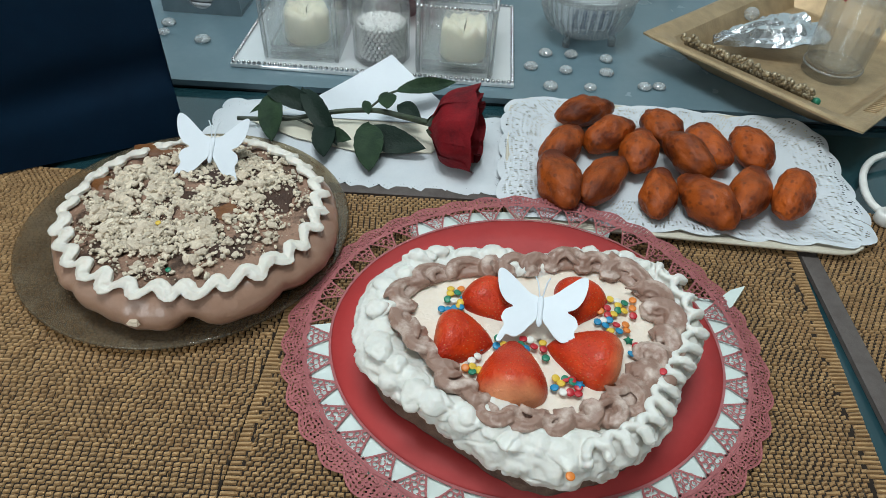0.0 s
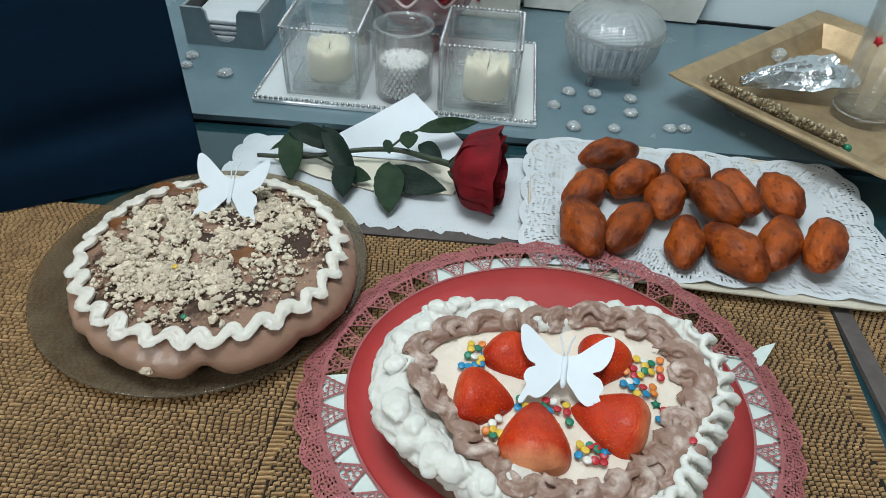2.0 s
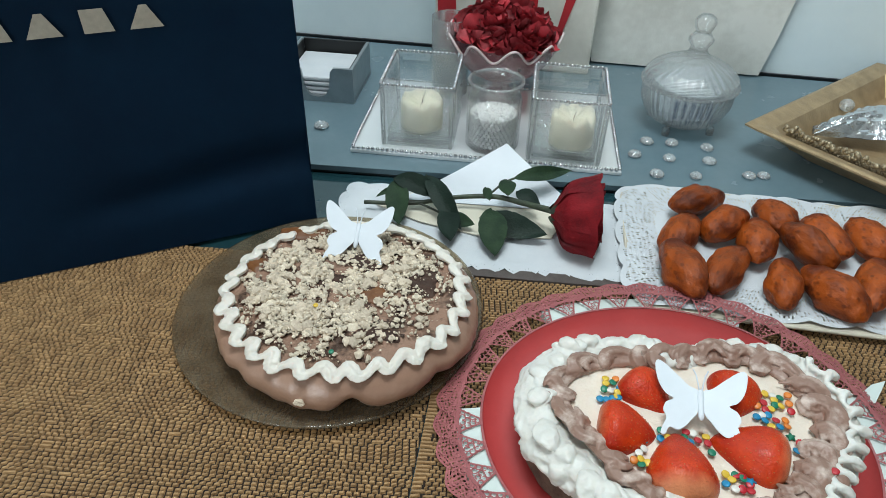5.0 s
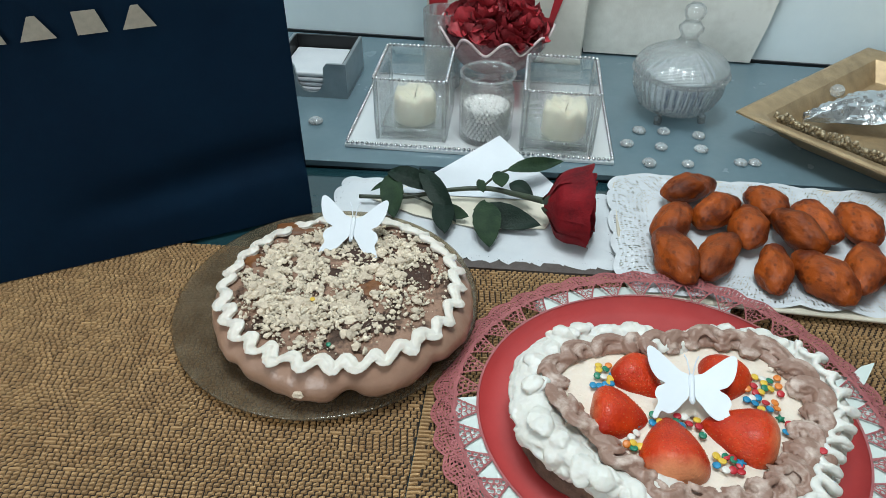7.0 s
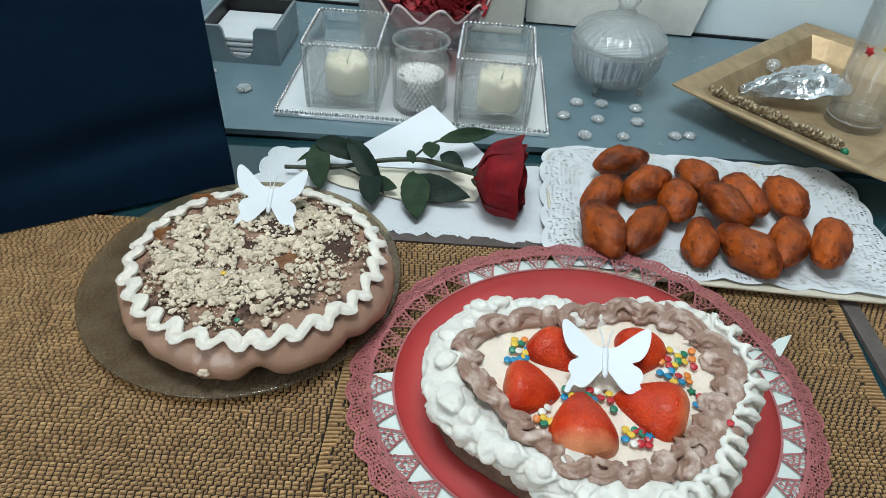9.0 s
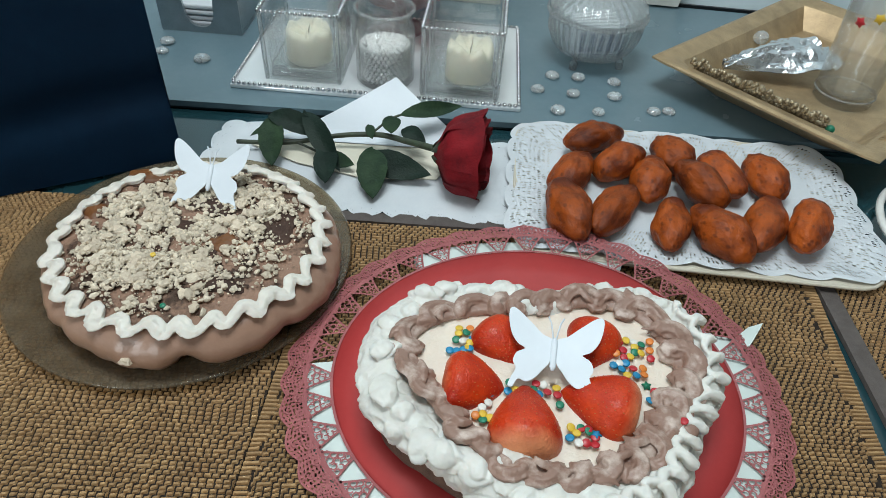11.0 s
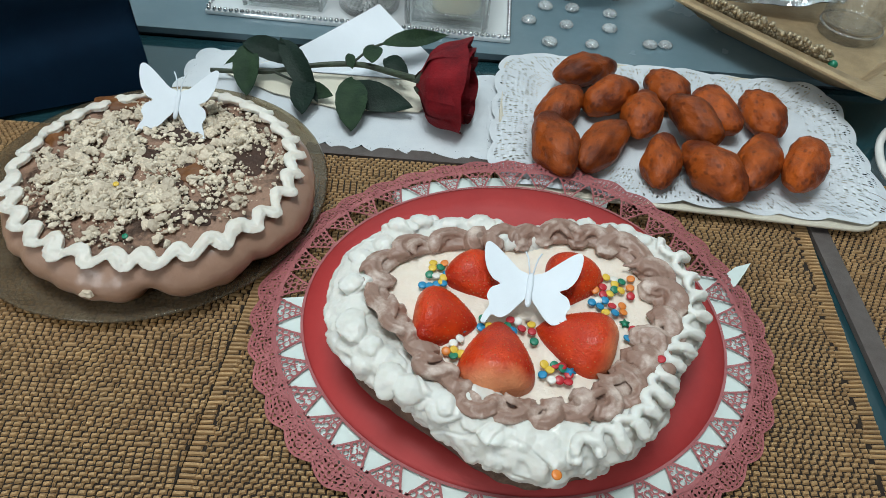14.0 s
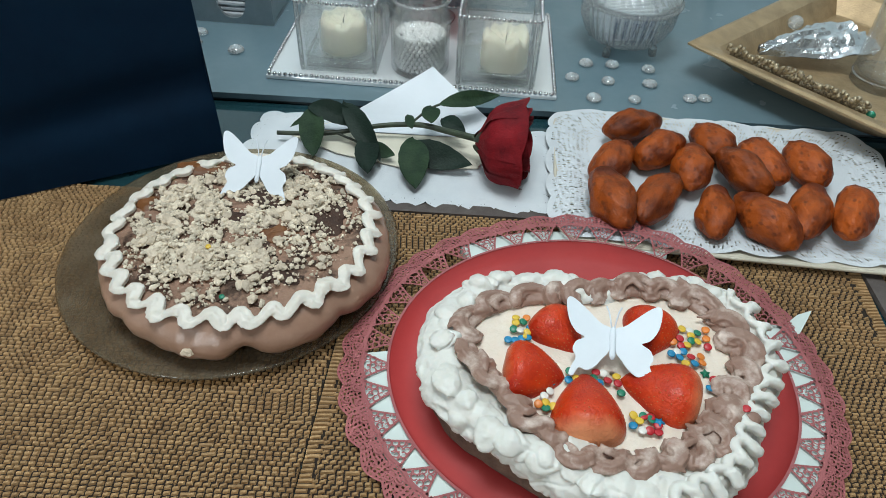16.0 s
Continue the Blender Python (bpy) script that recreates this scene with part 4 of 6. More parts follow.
def build_heart_top():
    Z = HB + 0.0375
    for x, y, rz, ln, wd, tilt in ((0.0345, 0.3020, -97, 0.036, 0.036, 4), (0.0620, 0.2810, -4, 0.048, 0.037, 0), (0.1035, 0.2945, 72, 0.045, 0.038, 3), (0.0515, 0.3320, 222, 0.036, 0.030, 0), (0.1035, 0.3340, 158, 0.038, 0.031, 0)):
        strawberry(x, y, Z - 0.0012, rz, ln * 0.97, wd * 0.93, tilt=tilt)
    butterfly(pose(0.0785, 0.3190, Z + 0.0112, 15, -2, -7), 0.0275, 0.05, "white paper butterfly standing on strawberries")
    rng = random.Random(8)
    kinds = [tagged(sprinkle(0, 0, 0, c), "small round sugar sprinkle on the cream", "sprinkle", "sprinkles") for c in range(6)]
    star = tagged(sprinkle(0, 0, 0, 3, 0.0023, True), "green star-shaped sugar sprinkle on the cream", "sprinkle", "sprinkles")
    used = set()
    # clusters: centre, spread, colours
    groups = [((0.029, 0.334), (0.006, 0.006), (2, 2, 3, 4, 3, 2, 5, 1)), ((0.0255, 0.3240), (0.007, 0.0018), (4, 4, 4, 4, 2)), ((0.0415, 0.291), (0.003, 0.006), (5, 4, 3, 5)), ((0.039, 0.279), (0.005, 0.003), (3, 2, 1, 2)),
              ((0.091, 0.272), (0.007, 0.005), (0, 2, 0, 3, 4, 0, 2, 3, 0, 5, 0)), ((0.128, 0.332), (0.011, 0.008), (0, 2, 1, 0, 1, 2, 3, 0, 1, 5, 2, 0, 3, 2)), ((0.123, 0.318), (0.010, 0.005), (4, 1, 0, 4, 1, 2, 4, 5, 4)),
              ((0.074, 0.300), (0.008, 0.004), (0, 5, 4, 0, 3, 0, 2)), ((0.0545, 0.301), (0.003, 0.004), (3, 4, 2)), ((0.0815, 0.290), (0.001, 0.001), (3,)), ((0.131, 0.297), (0.002, 0.002), (4,)), ((0.134, 0.302), (0.002, 0.002), (0,)), ((0.1435, 0.2815), (0.001, 0.001), (0,)), ((0.085, 0.362), (0.004, 0.003), (1,)), ((0.088, 0.2175), (0.001, 0.001), (1,))]
    done = []
    for (cx, cy), (sx, sy), cols in groups:
        for c in cols:
            for _ in range(40):
                x, y = cx + rng.uniform(-sx, sx), cy + rng.uniform(-sy, sy)
                if all((x - a) ** 2 + (y - b) ** 2 > 0.0036 ** 2 for a, b in done):
                    break
            done.append((x, y))
            z = Z + 0.0020
            if (cx, cy) == (0.1435, 0.2815):
                z = Z + 0.0085
            if (cx, cy) == (0.088, 0.2175):
                z = Z + 0.006
            m = pose(x, y, z, rng.uniform(-14, 14), rng.uniform(-14, 14), rng.uniform(0, 360))
            if c in used:
                copy_thing(kinds[c], m)
            else:
                used.add(c)
                kinds[c].matrix_world = m
    star.matrix_world = pose(0.131, 0.3075, Z + 0.001, 6, 3, 20)
    b = copy_thing(star, pose(0.0985, 0.2735, Z + 0.0022, -10, 6, 50))
    b.data = b.data.copy()
    b.data.materials[0] = SPR[4]
    b["label"] = "blue star-shaped sugar sprinkle on the cream"


build_heart_cake()
build_heart_top()

# ---- round chocolate pie on its glass dish ----
PX, PY = -0.157, 0.4115


def build_pie():
    d = thing("glass_dish", -0.1756, 0.4311, 0.0045, 0, "round smoky glass pie dish on the placemat", "dish")
    bm = bmesh.new()
    lathe(bm, [(0.0005, 0.0), (0.085, 0.0), (0.100, 0.0012), (0.1195, 0.0045), (0.1215, 0.0058), (0.1195, 0.0068), (0.100, 0.0042), (0.085, 0.0030), (0.0005, 0.0030)], 96)
    part("dish", bm, M_DISH, d, "smoky clear glass")
    t = thing("chocolate_pie", PX, PY, 0.0080, 0, "round chocolate cream pie with crumbs and white zigzag piping", "pie")
    # body with a folded cleft in front
    n = 220
    prof = [(0.0860, 0.0), (0.0900, 0.0012), (0.0950, 0.0060), (0.0985, 0.0125), (0.0990, 0.0185), (0.0972, 0.0245), (0.0935, 0.0295), (0.0895, 0.0330), (0.0850, 0.0348), (0.0820, 0.0352)]
    V, F = [], []
    for j, (r, z) in enumerate(prof):
        for i in range(n):
            q = 2 * math.pi * i / n
            a = math.degrees(q)
            cleft = bump(a, -78, 4.5) + 0.5 * bump(a, -40, 5) + 0.35 * bump(a, -128, 5)
            bulge = 0.6 * bump(a, -100, 16) + 0.5 * bump(a, -62, 13) + 0.25 * bump(a, -20, 15)
            low = max(0.0, 1 - z / 0.03)
            rr = r * (1 + 0.013 * noise.noise((3 * math.cos(q), 3 * math.sin(q), z * 30))) - 0.0090 * cleft * low + 0.005 * bulge * low + 0.002 * noise.noise((9 * math.cos(q), 9 * math.sin(q), z * 60))
            lift = max(0.0, 0.006 + 0.005 * noise.noise((4 * math.cos(q), 4 * math.sin(q), 7.0))) * low * (0.4 if j == 0 else 1) + 0.006 * cleft * low
            V.append((rr * math.cos(q), rr * 0.94 * math.sin(q), z + lift))
    for j in range(len(prof) - 1):
        for i in range(n):
            k = (i + 1) % n
            F.append((j * n + i, j * n + k, (j + 1) * n + k, (j + 1) * n + i))
    F.append(tuple(range(n))[::-1])
    ob = raw("cream_side", V, F, M_MOCHA)
    ob.parent = t
    tagged(ob, "smooth glossy chocolate cream side with folds")
    # top
    bm = bmesh.new()
    rows = []
    for s in np.linspace(0.02, 1, 30):
        row = []
        for i in range(120):
            q = 2 * math.pi * i / 120
            x, y = 0.0835 * s * math.cos(q), 0.0835 * 0.94 * s * math.sin(q)
            row.append(bm.verts.new((x, y, 0.0353 + 0.0016 * (1 - s * s) + 0.0012 * noise.noise((x * 60, y * 60, 2)) + 0.0006 * noise.noise((x * 200, y * 200, 5)))))
        rows.append(row)
    for p, q in zip(rows, rows[1:]):
        for i in range(120):
            bm.faces.new((p[i], p[(i + 1) % 120], q[(i + 1) % 120], q[i]))
    bm.faces.new(rows[0])
    part("cocoa_top", bm, M_COCOA, t, "brown cream top dusted with cocoa")
    # mounds of caramel and cream
    for x, y, sx, sy, mat, lab in ((0.022, -0.004, 0.013, 0.011, M_CARAMEL, "caramel-brown mound"), (-0.050, 0.064, 0.020, 0.009, M_CARAMEL, "caramel-brown mound"), (-0.074, 0.020, 0.008, 0.010, M_CARAMEL, "caramel-brown mound"), (0.052, 0.020, 0.016, 0.020, M_DARKC, "dark cocoa patch"), (0.004, 0.034, 0.020, 0.012, M_DARKC, "dark cocoa patch"), (0.030, -0.042, 0.016, 0.008, M_DARKC, "dark cocoa patch"), (-0.012, 0.010, 0.014, 0.009, M_DARKC, "dark cocoa patch")):
        bm = bmesh.new()
        bmesh.ops.create_icosphere(bm, subdivisions=4, radius=1.0, matrix=Matrix.Translation((x, y, 0.0352)) @ Matrix.Diagonal((sx, sy, 0.0042, 1)))
        for v in bm.verts:
            k = 1 + 0.55 * noise.noise(Vector((v.co.x, v.co.y, 0)) * 95)
            v.co.x, v.co.y = x + (v.co.x - x) * k, y + (v.co.y - y) * k
            v.co.z = 0.0352 + (v.co.z - 0.0352) * 0.8 + 0.0010 * noise.noise(v.co * 190)
        part("mound", bm, mat, t, lab)
    # zigzag piping
    pts, rad = [], []
    waves, steps = 29, 20
    for i in range(waves * steps):
        q = 2 * math.pi * i / (waves * steps)
        f = 2 * math.pi * i / steps
        f += 1.3 * noise.noise((math.cos(q) * 5, math.sin(q) * 5, 13))
        k = 1.0 + 0.5 * noise.noise((math.cos(q) * 7, math.sin(q) * 7, 3))
        saw = math.sin(f) + 0.26 * math.sin(2 * f) + 0.06 * math.sin(3 * f)
        r = 0.0872 + 0.0034 * saw * k + 0.0014 * noise.noise((q * 5, 2, 2))
        loop = 0.030 * max(0.0, math.cos(q - 0.35)) * math.cos(f)
        qq = q + loop * k + 0.018 * noise.noise((math.cos(q) * 9, math.sin(q) * 9, 8))
        pts.append((r * math.cos(qq), 0.94 * r * math.sin(qq), 0.0374 - 0.0020 * math.sin(f) * k))
        rad.append(0.0041 * (1 + 0.16 * math.sin(f + 2) + 0.35 * noise.noise((math.cos(q) * 10, math.sin(q) * 10, 1))))
    fused("zigzag_piping", tube(bmesh.new(), pts, rad, 14, True, 0.16, 5, 0.55), M_CREAMB, t, 0.00065, 2, "white zigzag line of piped cream", lambda p, nrm: 0.0006 * noise.noise(p * 170) + 0.0003 * noise.noise(p * 420))
    # crumbs: fine crumble, powdery heaps and large single pieces
    rng = random.Random(21)
    V, F = [], []
    ico = bmesh.new()
    bmesh.ops.create_icosphere(ico, subdivisions=1, radius=1.0)
    iv = [v.co.copy() for v in ico.verts]
    fi = [tuple(v.index for v in f.verts) for f in ico.faces]
    ico.free()
    bare = ((0.022, -0.004, 0.0135, 0.97), (0.064, 0.006, 0.017, 0.85), (0.062, -0.028, 0.024, 0.93), (0.022, -0.070, 0.026, 0.93), (0.048, -0.052, 0.020, 0.92), (-0.050, 0.064, 0.015, 0.95), (-0.074, 0.022, 0.009, 0.85), (0.004, 0.034, 0.016, 0.82), (0.050, 0.014, 0.012, 0.8), (-0.036, -0.054, 0.012, 0.6))
    heaps = ((-0.046, -0.028, 0.013, 0.0034), (-0.062, -0.008, 0.011, 0.0026), (-0.030, 0.012, 0.012, 0.0026), (-0.020, -0.040, 0.012, 0.0024), (0.046, 0.026, 0.010, 0.0030), (0.034, 0.012, 0.008, 0.0022), (0.012, -0.034, 0.010, 0.0020), (-0.048, 0.034, 0.010, 0.0020))

    def dens(x, y):
        e = math.hypot(x / 0.080, y / 0.075)
        if e > 1:
            return 0
        k = 1.0 if e < 0.90 else 0.35
        for bx, by, br, amount in bare:
            k *= 1 - amount * math.exp(-((x - bx) ** 2 + (y - by) ** 2) / br ** 2)
        return k * max(0.03, min(1.0, 0.78 + 2.4 * noise.noise((x * 60, y * 60, 3)) + 1.5 * noise.noise((x * 150, y * 150, 6))))

    def heap_z(x, y):
        return max(h * math.exp(-((x - hx) ** 2 + (y - hy) ** 2) / hr ** 2) for hx, hy, hr, h in heaps)

    # cocoa dusted between the crumbs
    bm = bmesh.new()
    step = 0.0016
    for i in range(-50, 50):
        for j in range(-48, 48):
            x, y = i * step, j * step
            if math.hypot(x / 0.079, y / 0.074) < 1 and 0.34 < dens(x, y) + 0.5 * noise.noise((x * 240, y * 240, 2)) and noise.noise((x * 70, y * 70, 12)) > -0.12:
                vs = []
                for a, b in ((0, 0), (1, 0), (1, 1), (0, 1)):
                    px, py = x + a * step, y + b * step
                    wx, wy = 0.0006 * noise.noise((px * 500, py * 500, 1)), 0.0006 * noise.noise((px * 500, py * 500, 5))
                    vs.append(bm.verts.new((px + wx, py + wy, 0.0374 + 0.0012 * noise.noise((px * 60, py * 60, 2)) + 0.0005 * noise.noise((px * 300, py * 300, 5)))))
                bm.faces.new(vs)
    bmesh.ops.remove_doubles(bm, verts=bm.verts[:], dist=0.00002)
    part("cocoa_dusting", bm, M_DARKC, t, "dark cocoa powder between the crumbs")
    for i in range(21500):
        x, y = rng.uniform(-0.08, 0.08), rng.uniform(-0.075, 0.075)
        if rng.random() > dens(x, y):
            continue
        r = 0.0004 + 0.0013 * rng.random() ** 2.0
        if rng.random() < 0.10:
            r = rng.uniform(0.0015, 0.0026)
        z = 0.0368 + heap_z(x, y) + 0.0016 * rng.random() + r * 0.35
        rot = Euler((rng.uniform(0, 6), rng.uniform(0, 6), rng.uniform(0, 6))).to_matrix()
        sx, sy, sz = rng.uniform(0.7, 1.3), rng.uniform(0.7, 1.3), rng.uniform(0.55, 1.0)
        nb = len(V)
        for v in iv:
            k = rng.uniform(0.72, 1.28)
            w = rot @ Vector((v.x * sx * k, v.y * sy * k, v.z * sz * k))
            V.append((x + w.x * r, y + w.y * r, z + w.z * r * 0.8))
        F += [tuple(nb + a for a in f) for f in fi]
    topping = raw("crumb_topping", V, F, M_CRUMB, False)
    topping.parent = t
    tagged(topping, "crumbled pale biscuit pieces", kind="stuff")
    for hx, hy, hr, h in heaps:
        bm = bmesh.new()
        bmesh.ops.create_icosphere(bm, subdivisions=5, radius=1.0, matrix=Matrix.Translation((hx, hy, 0.0358)) @ Matrix.Diagonal((hr, hr * 0.8, h * 0.75 + 0.0012, 1)))
        for v in bm.verts:
            k = 1 + 0.5 * noise.noise(Vector((v.co.x, v.co.y, 0)) * 110) + 0.3 * noise.noise(Vector((v.co.x, v.co.y, 0)) * 260)
            v.co.x, v.co.y = hx + (v.co.x - hx) * k, hy + (v.co.y - hy) * k
            v.co.z += 0.0009 * noise.noise(v.co * 240) + 0.0006 * noise.noise(v.co * 620)
        part("crumb_heap", bm, M_POWDER, topping, "powdery heap of crushed biscuit")
    pieces = []
    for k in range(6):
        bm = bmesh.new()
        bmesh.ops.create_icosphere(bm, subdivisions=2, radius=1.0)
        for v in bm.verts:
            o = Vector((k * 5.1, 0, 0))
            v.co *= 1 + 0.55 * noise.noise(v.co * 1.4 + o) + 0.45 * noise.noise(v.co * 3.3 + o)
            v.co.z *= 0.75
        me = bpy.data.meshes.new("crumb")
        bm.to_mesh(me)
        bm.free()
        me.materials.append(M_CRUMBP)
        pieces.append(me)
    placed = 0
    while placed < 270:
        x, y = rng.uniform(-0.078, 0.078), rng.uniform(-0.072, 0.072)
        if rng.random() > 0.10 + dens(x, y) or math.hypot(x / 0.078, y / 0.072) > 0.97:
            continue
        r = 0.0015 + 0.0026 * rng.random() ** 2.2
        ob = new("crumb", pieces[placed % 6])
        ob.parent = topping
        ob.matrix_local = Matrix.Translation((x, y, 0.0372 + heap_z(x, y) + r * 0.45)) @ Euler((rng.uniform(-0.5, 0.5), rng.uniform(-0.5, 0.5), rng.uniform(0, 6.3))).to_matrix().to_4x4() @ Matrix.Diagonal((r * rng.uniform(0.8, 1.3), r, r * rng.uniform(0.75, 1.0), 1))
        placed += 1
    ob = new("crumb", pieces[0])
    ob.parent = topping
    ob.matrix_local = Matrix.Translation((-0.012, -0.0945, 0.0205)) @ Matrix.Diagonal((0.0038, 0.0026, 0.0030, 1))
    # loose bits
    for c, x, y, z in ((2, -0.017, -0.024, 0.0405), (3, 0.0035, -0.065, 0.0385)):
        s = sprinkle(0, 0, 0, c, 0.0018)
        s.matrix_world = pose(PX + x, PY + y, 0.008 + z, 12, 4, 0)
        tagged(s, "small round sugar sprinkle among the crumbs", "sprinkle", "sprinkles")
    butterfly(pose(-0.1585, 0.4640, 0.0575, 38, 0, -3), 0.0280, 0.12, "white paper butterfly stuck upright in the pie")


build_pie()

# ---- white paper doilies ----


def rrect(u, a, b, r):
    """A point on a rounded rectangle with half sizes a, b; u runs 0 to 1 round it."""
    sx, sy, arc = 2 * (a - r), 2 * (b - r), math.pi * r / 2
    d = (u % 1.0) * (2 * sx + 2 * sy + 4 * arc)
    for k, (ln, cx, cy) in enumerate(((sy, a, 0), (arc, a - r, b - r), (sx, 0, b), (arc, -a + r, b - r), (sy, -a, 0), (arc, -a + r, -b + r), (sx, 0, -b), (arc, a - r, -b + r))):
        if d <= ln:
            if k % 2 == 0:
                o = d - ln / 2
                return ((a, o), (-o, b), (-a, -o), (o, -b))[k // 2]
            f = math.pi / 2 * (k // 2) + d / r
            return (cx + r * math.cos(f), cy + r * math.sin(f))
        d -= ln
    return (a, -b / 2)


def paper_doily(name, m, a, b, rim, zfun, label, scallops=36, depth=0.004, nu=150, nv=7, holes=0.62, seed=2, corner=0.016):
    t = new(name)
    t.matrix_world = m
    tagged(t, label, "doily")
    bm = bmesh.new()
    n = 96
    inner = [rrect(i / n, a - rim, b - rim, 0.012) for i in range(n)]
    rows = [[bm.verts.new((x * s, y * s, zfun(x * s, y * s))) for x, y in inner] for s in (1.0, 0.95, 0.8, 0.5, 0.2)]
    for p, q in zip(rows, rows[1:]):
        for i in range(n):
            bm.faces.new((p[i], p[(i + 1) % n], q[(i + 1) % n], q[i]))
    bm.faces.new(rows[-1])
    part("sheet", bm, M_DOILYW, t)

    def place(u, v):
        x0, y0 = rrect(u, a - rim, b - rim, 0.012)
        x1, y1 = rrect(u, a, b, corner)
        l = math.hypot(x1 - x0, y1 - y0)
        k = v + (depth / l) * v * (abs(math.sin(math.pi * scallops * u)) ** 0.7)
        x, y = x0 + (x1 - x0) * k, y0 + (y1 - y0) * k
        return (x, y, zfun(x, y) + 0.0006 * math.sin(u * 150) * v)

    pick = random.Random(seed + 30)

    def hole(u, v):
        if v > 0.93 or v < 0.03:
            return 0
        d = math.hypot((u * scallops) % 1.0 - 0.5, (v - 0.52) * 0.95)
        if d < 0.10 or 0.20 < d < 0.36:
            return holes * pick.choice((0.7, 0.9, 1.05))
        if d < 0.42:
            return 0
        return holes * pick.choice((0, 0, 0.6, 0.85, 1.0))

    bm = bmesh.new()
    lace_band(bm, place, nu, nv, hole, seed, 0.8)
    part("lace_edge", bm, M_DOILYW, t, "pierced scalloped paper edge", False)
    return t


# ---- fried croquettes on a tray ----
CM = pose(0.2145, 0.5415, 0.0046, 0, 0, -3.4)


def croquette_mesh(seed):
    bm = bmesh.new()
    bmesh.ops.create_icosphere(bm, subdivisions=5, radius=1.0)
    for v in bm.verts:
        p = v.co.copy()
        taper = 1 - 0.11 * p.y * p.y - 0.06 * p.y
        q = Vector((p.x * 0.0194 * taper, p.y * 0.0272, p.z * 0.0168 * taper))
        o = Vector((seed * 7.3, seed * 2.1, 0))
        k = 0.0034 * noise.noise(q * 48 + o) + 0.0014 * noise.noise(q * 150 + o) + 0.0004 * noise.noise(q * 420 + o)
        pit = max(0, noise.noise(q * 110 + o * 3) - 0.42)
        v.co = q + p * (k - 0.004 * pit)
    return bm


def build_croquettes():
    t = new("serving_tray")
    t.matrix_world = CM
    tagged(t, "shallow cream plastic tray under a paper doily", "tray")
    bm = bmesh.new()
    n = 96
    rows = []
    for a, b, z in ((0.120, 0.074, 0.0), (0.126, 0.080, 0.0), (0.139, 0.0905, 0.0052), (0.1425, 0.094, 0.0052), (0.1435, 0.095, 0.0058), (0.1425, 0.094, 0.0064), (0.138, 0.0895, 0.0064), (0.127, 0.079, 0.0028)):
        rows.append([bm.verts.new((*rrect(i / n, a, b, 0.026), z)) for i in range(n)])
    for p, q in zip(rows, rows[1:]):
        for i in range(n):
            bm.faces.new((p[i], p[(i + 1) % n], q[(i + 1) % n], q[i]))
    cap(bm, rows[0], True)
    cap(bm, rows[-1])
    part("shell", bm, M_TRAYP, t)
    part("rim", tube(bmesh.new(), [(*rrect(i / n, 0.1432, 0.0947, 0.026), 0.0058) for i in range(n)], 0.0015, 8, True), M_TRAYP, t, "rolled rim")

    def zf(x, y):
        e = max(abs(x) - 0.114, abs(y) - 0.066) / 0.022
        e = max(0.0, min(1.0, e))
        z = 0.0042 + 0.0038 * e * e * (3 - 2 * e)
        over = max(0.0, abs(x) - 0.144, abs(y) - 0.095)
        return z - 0.25 * over + 0.0012 * math.sin(x * 60 + 1) * math.cos(y * 70) * e

    paper_doily("paper_doily", CM @ pose(0.003, 0.0030, 0), 0.150, 0.0905, 0.036, zf, "white pierced paper doily lining the croquette tray", 26, 0.0045, 270, 9, 0.74, 2, 0.030)
    meshes = []
    for k in range(5):
        me = bpy.data.meshes.new("croquette")
        bm = croquette_mesh(k + 1)
        bm.to_mesh(me)
        bm.free()
        me.materials.append(M_FRY)
        me.polygons.foreach_set("use_smooth", [True] * len(me.polygons))
        meshes.append(me)
    spots = [(0.143, 0.605, -46, 1.06, 0.93), (0.117, 0.550, -18, 0.92, 0.92), (0.109, 0.494, 20, 1.02, 1.0), (0.161, 0.571, -28, 0.90, 0.94), (0.147, 0.502, -20, 1.15, 0.86), (0.184, 0.548, 4, 1.0, 0.92), (0.211, 0.588, 32, 0.92, 0.96), (0.190, 0.487, 8, 0.86, 0.82),
             (0.221, 0.534, 52, 0.95, 0.93), (0.246, 0.558, 38, 0.98, 0.96), (0.227, 0.4785, 52, 1.04, 0.98), (0.287, 0.564, 30, 1.06, 0.94), (0.265, 0.4935, 2, 1.17, 0.92), (0.304, 0.499, 5, 1.20, 0.92)]
    dz = {8: 0.009, 0: 0.001, 9: 0.001}
    for i, (x, y, rz, l, w) in enumerate(spots):
        ob = new("croquette", meshes[i % 5])
        ob.matrix_world = pose(x + 0.002, y + (0.001 if y < 0.503 else -0.001), 0.0086 + 0.0148 * w + dz.get(i, 0), (i * 37) % 13 - 6, (i * 53) % 25 - 12, rz - math.degrees(math.atan2(x - 0.03, y - 0.068))) @ Matrix.Diagonal((w * 0.92, l * (1.14 if abs(rz) > 28 else 1.22), w * 0.92, 1))
        tagged(ob, "golden-brown deep-fried croquette lying on the doily", "croquette", "croquettes on the tray")


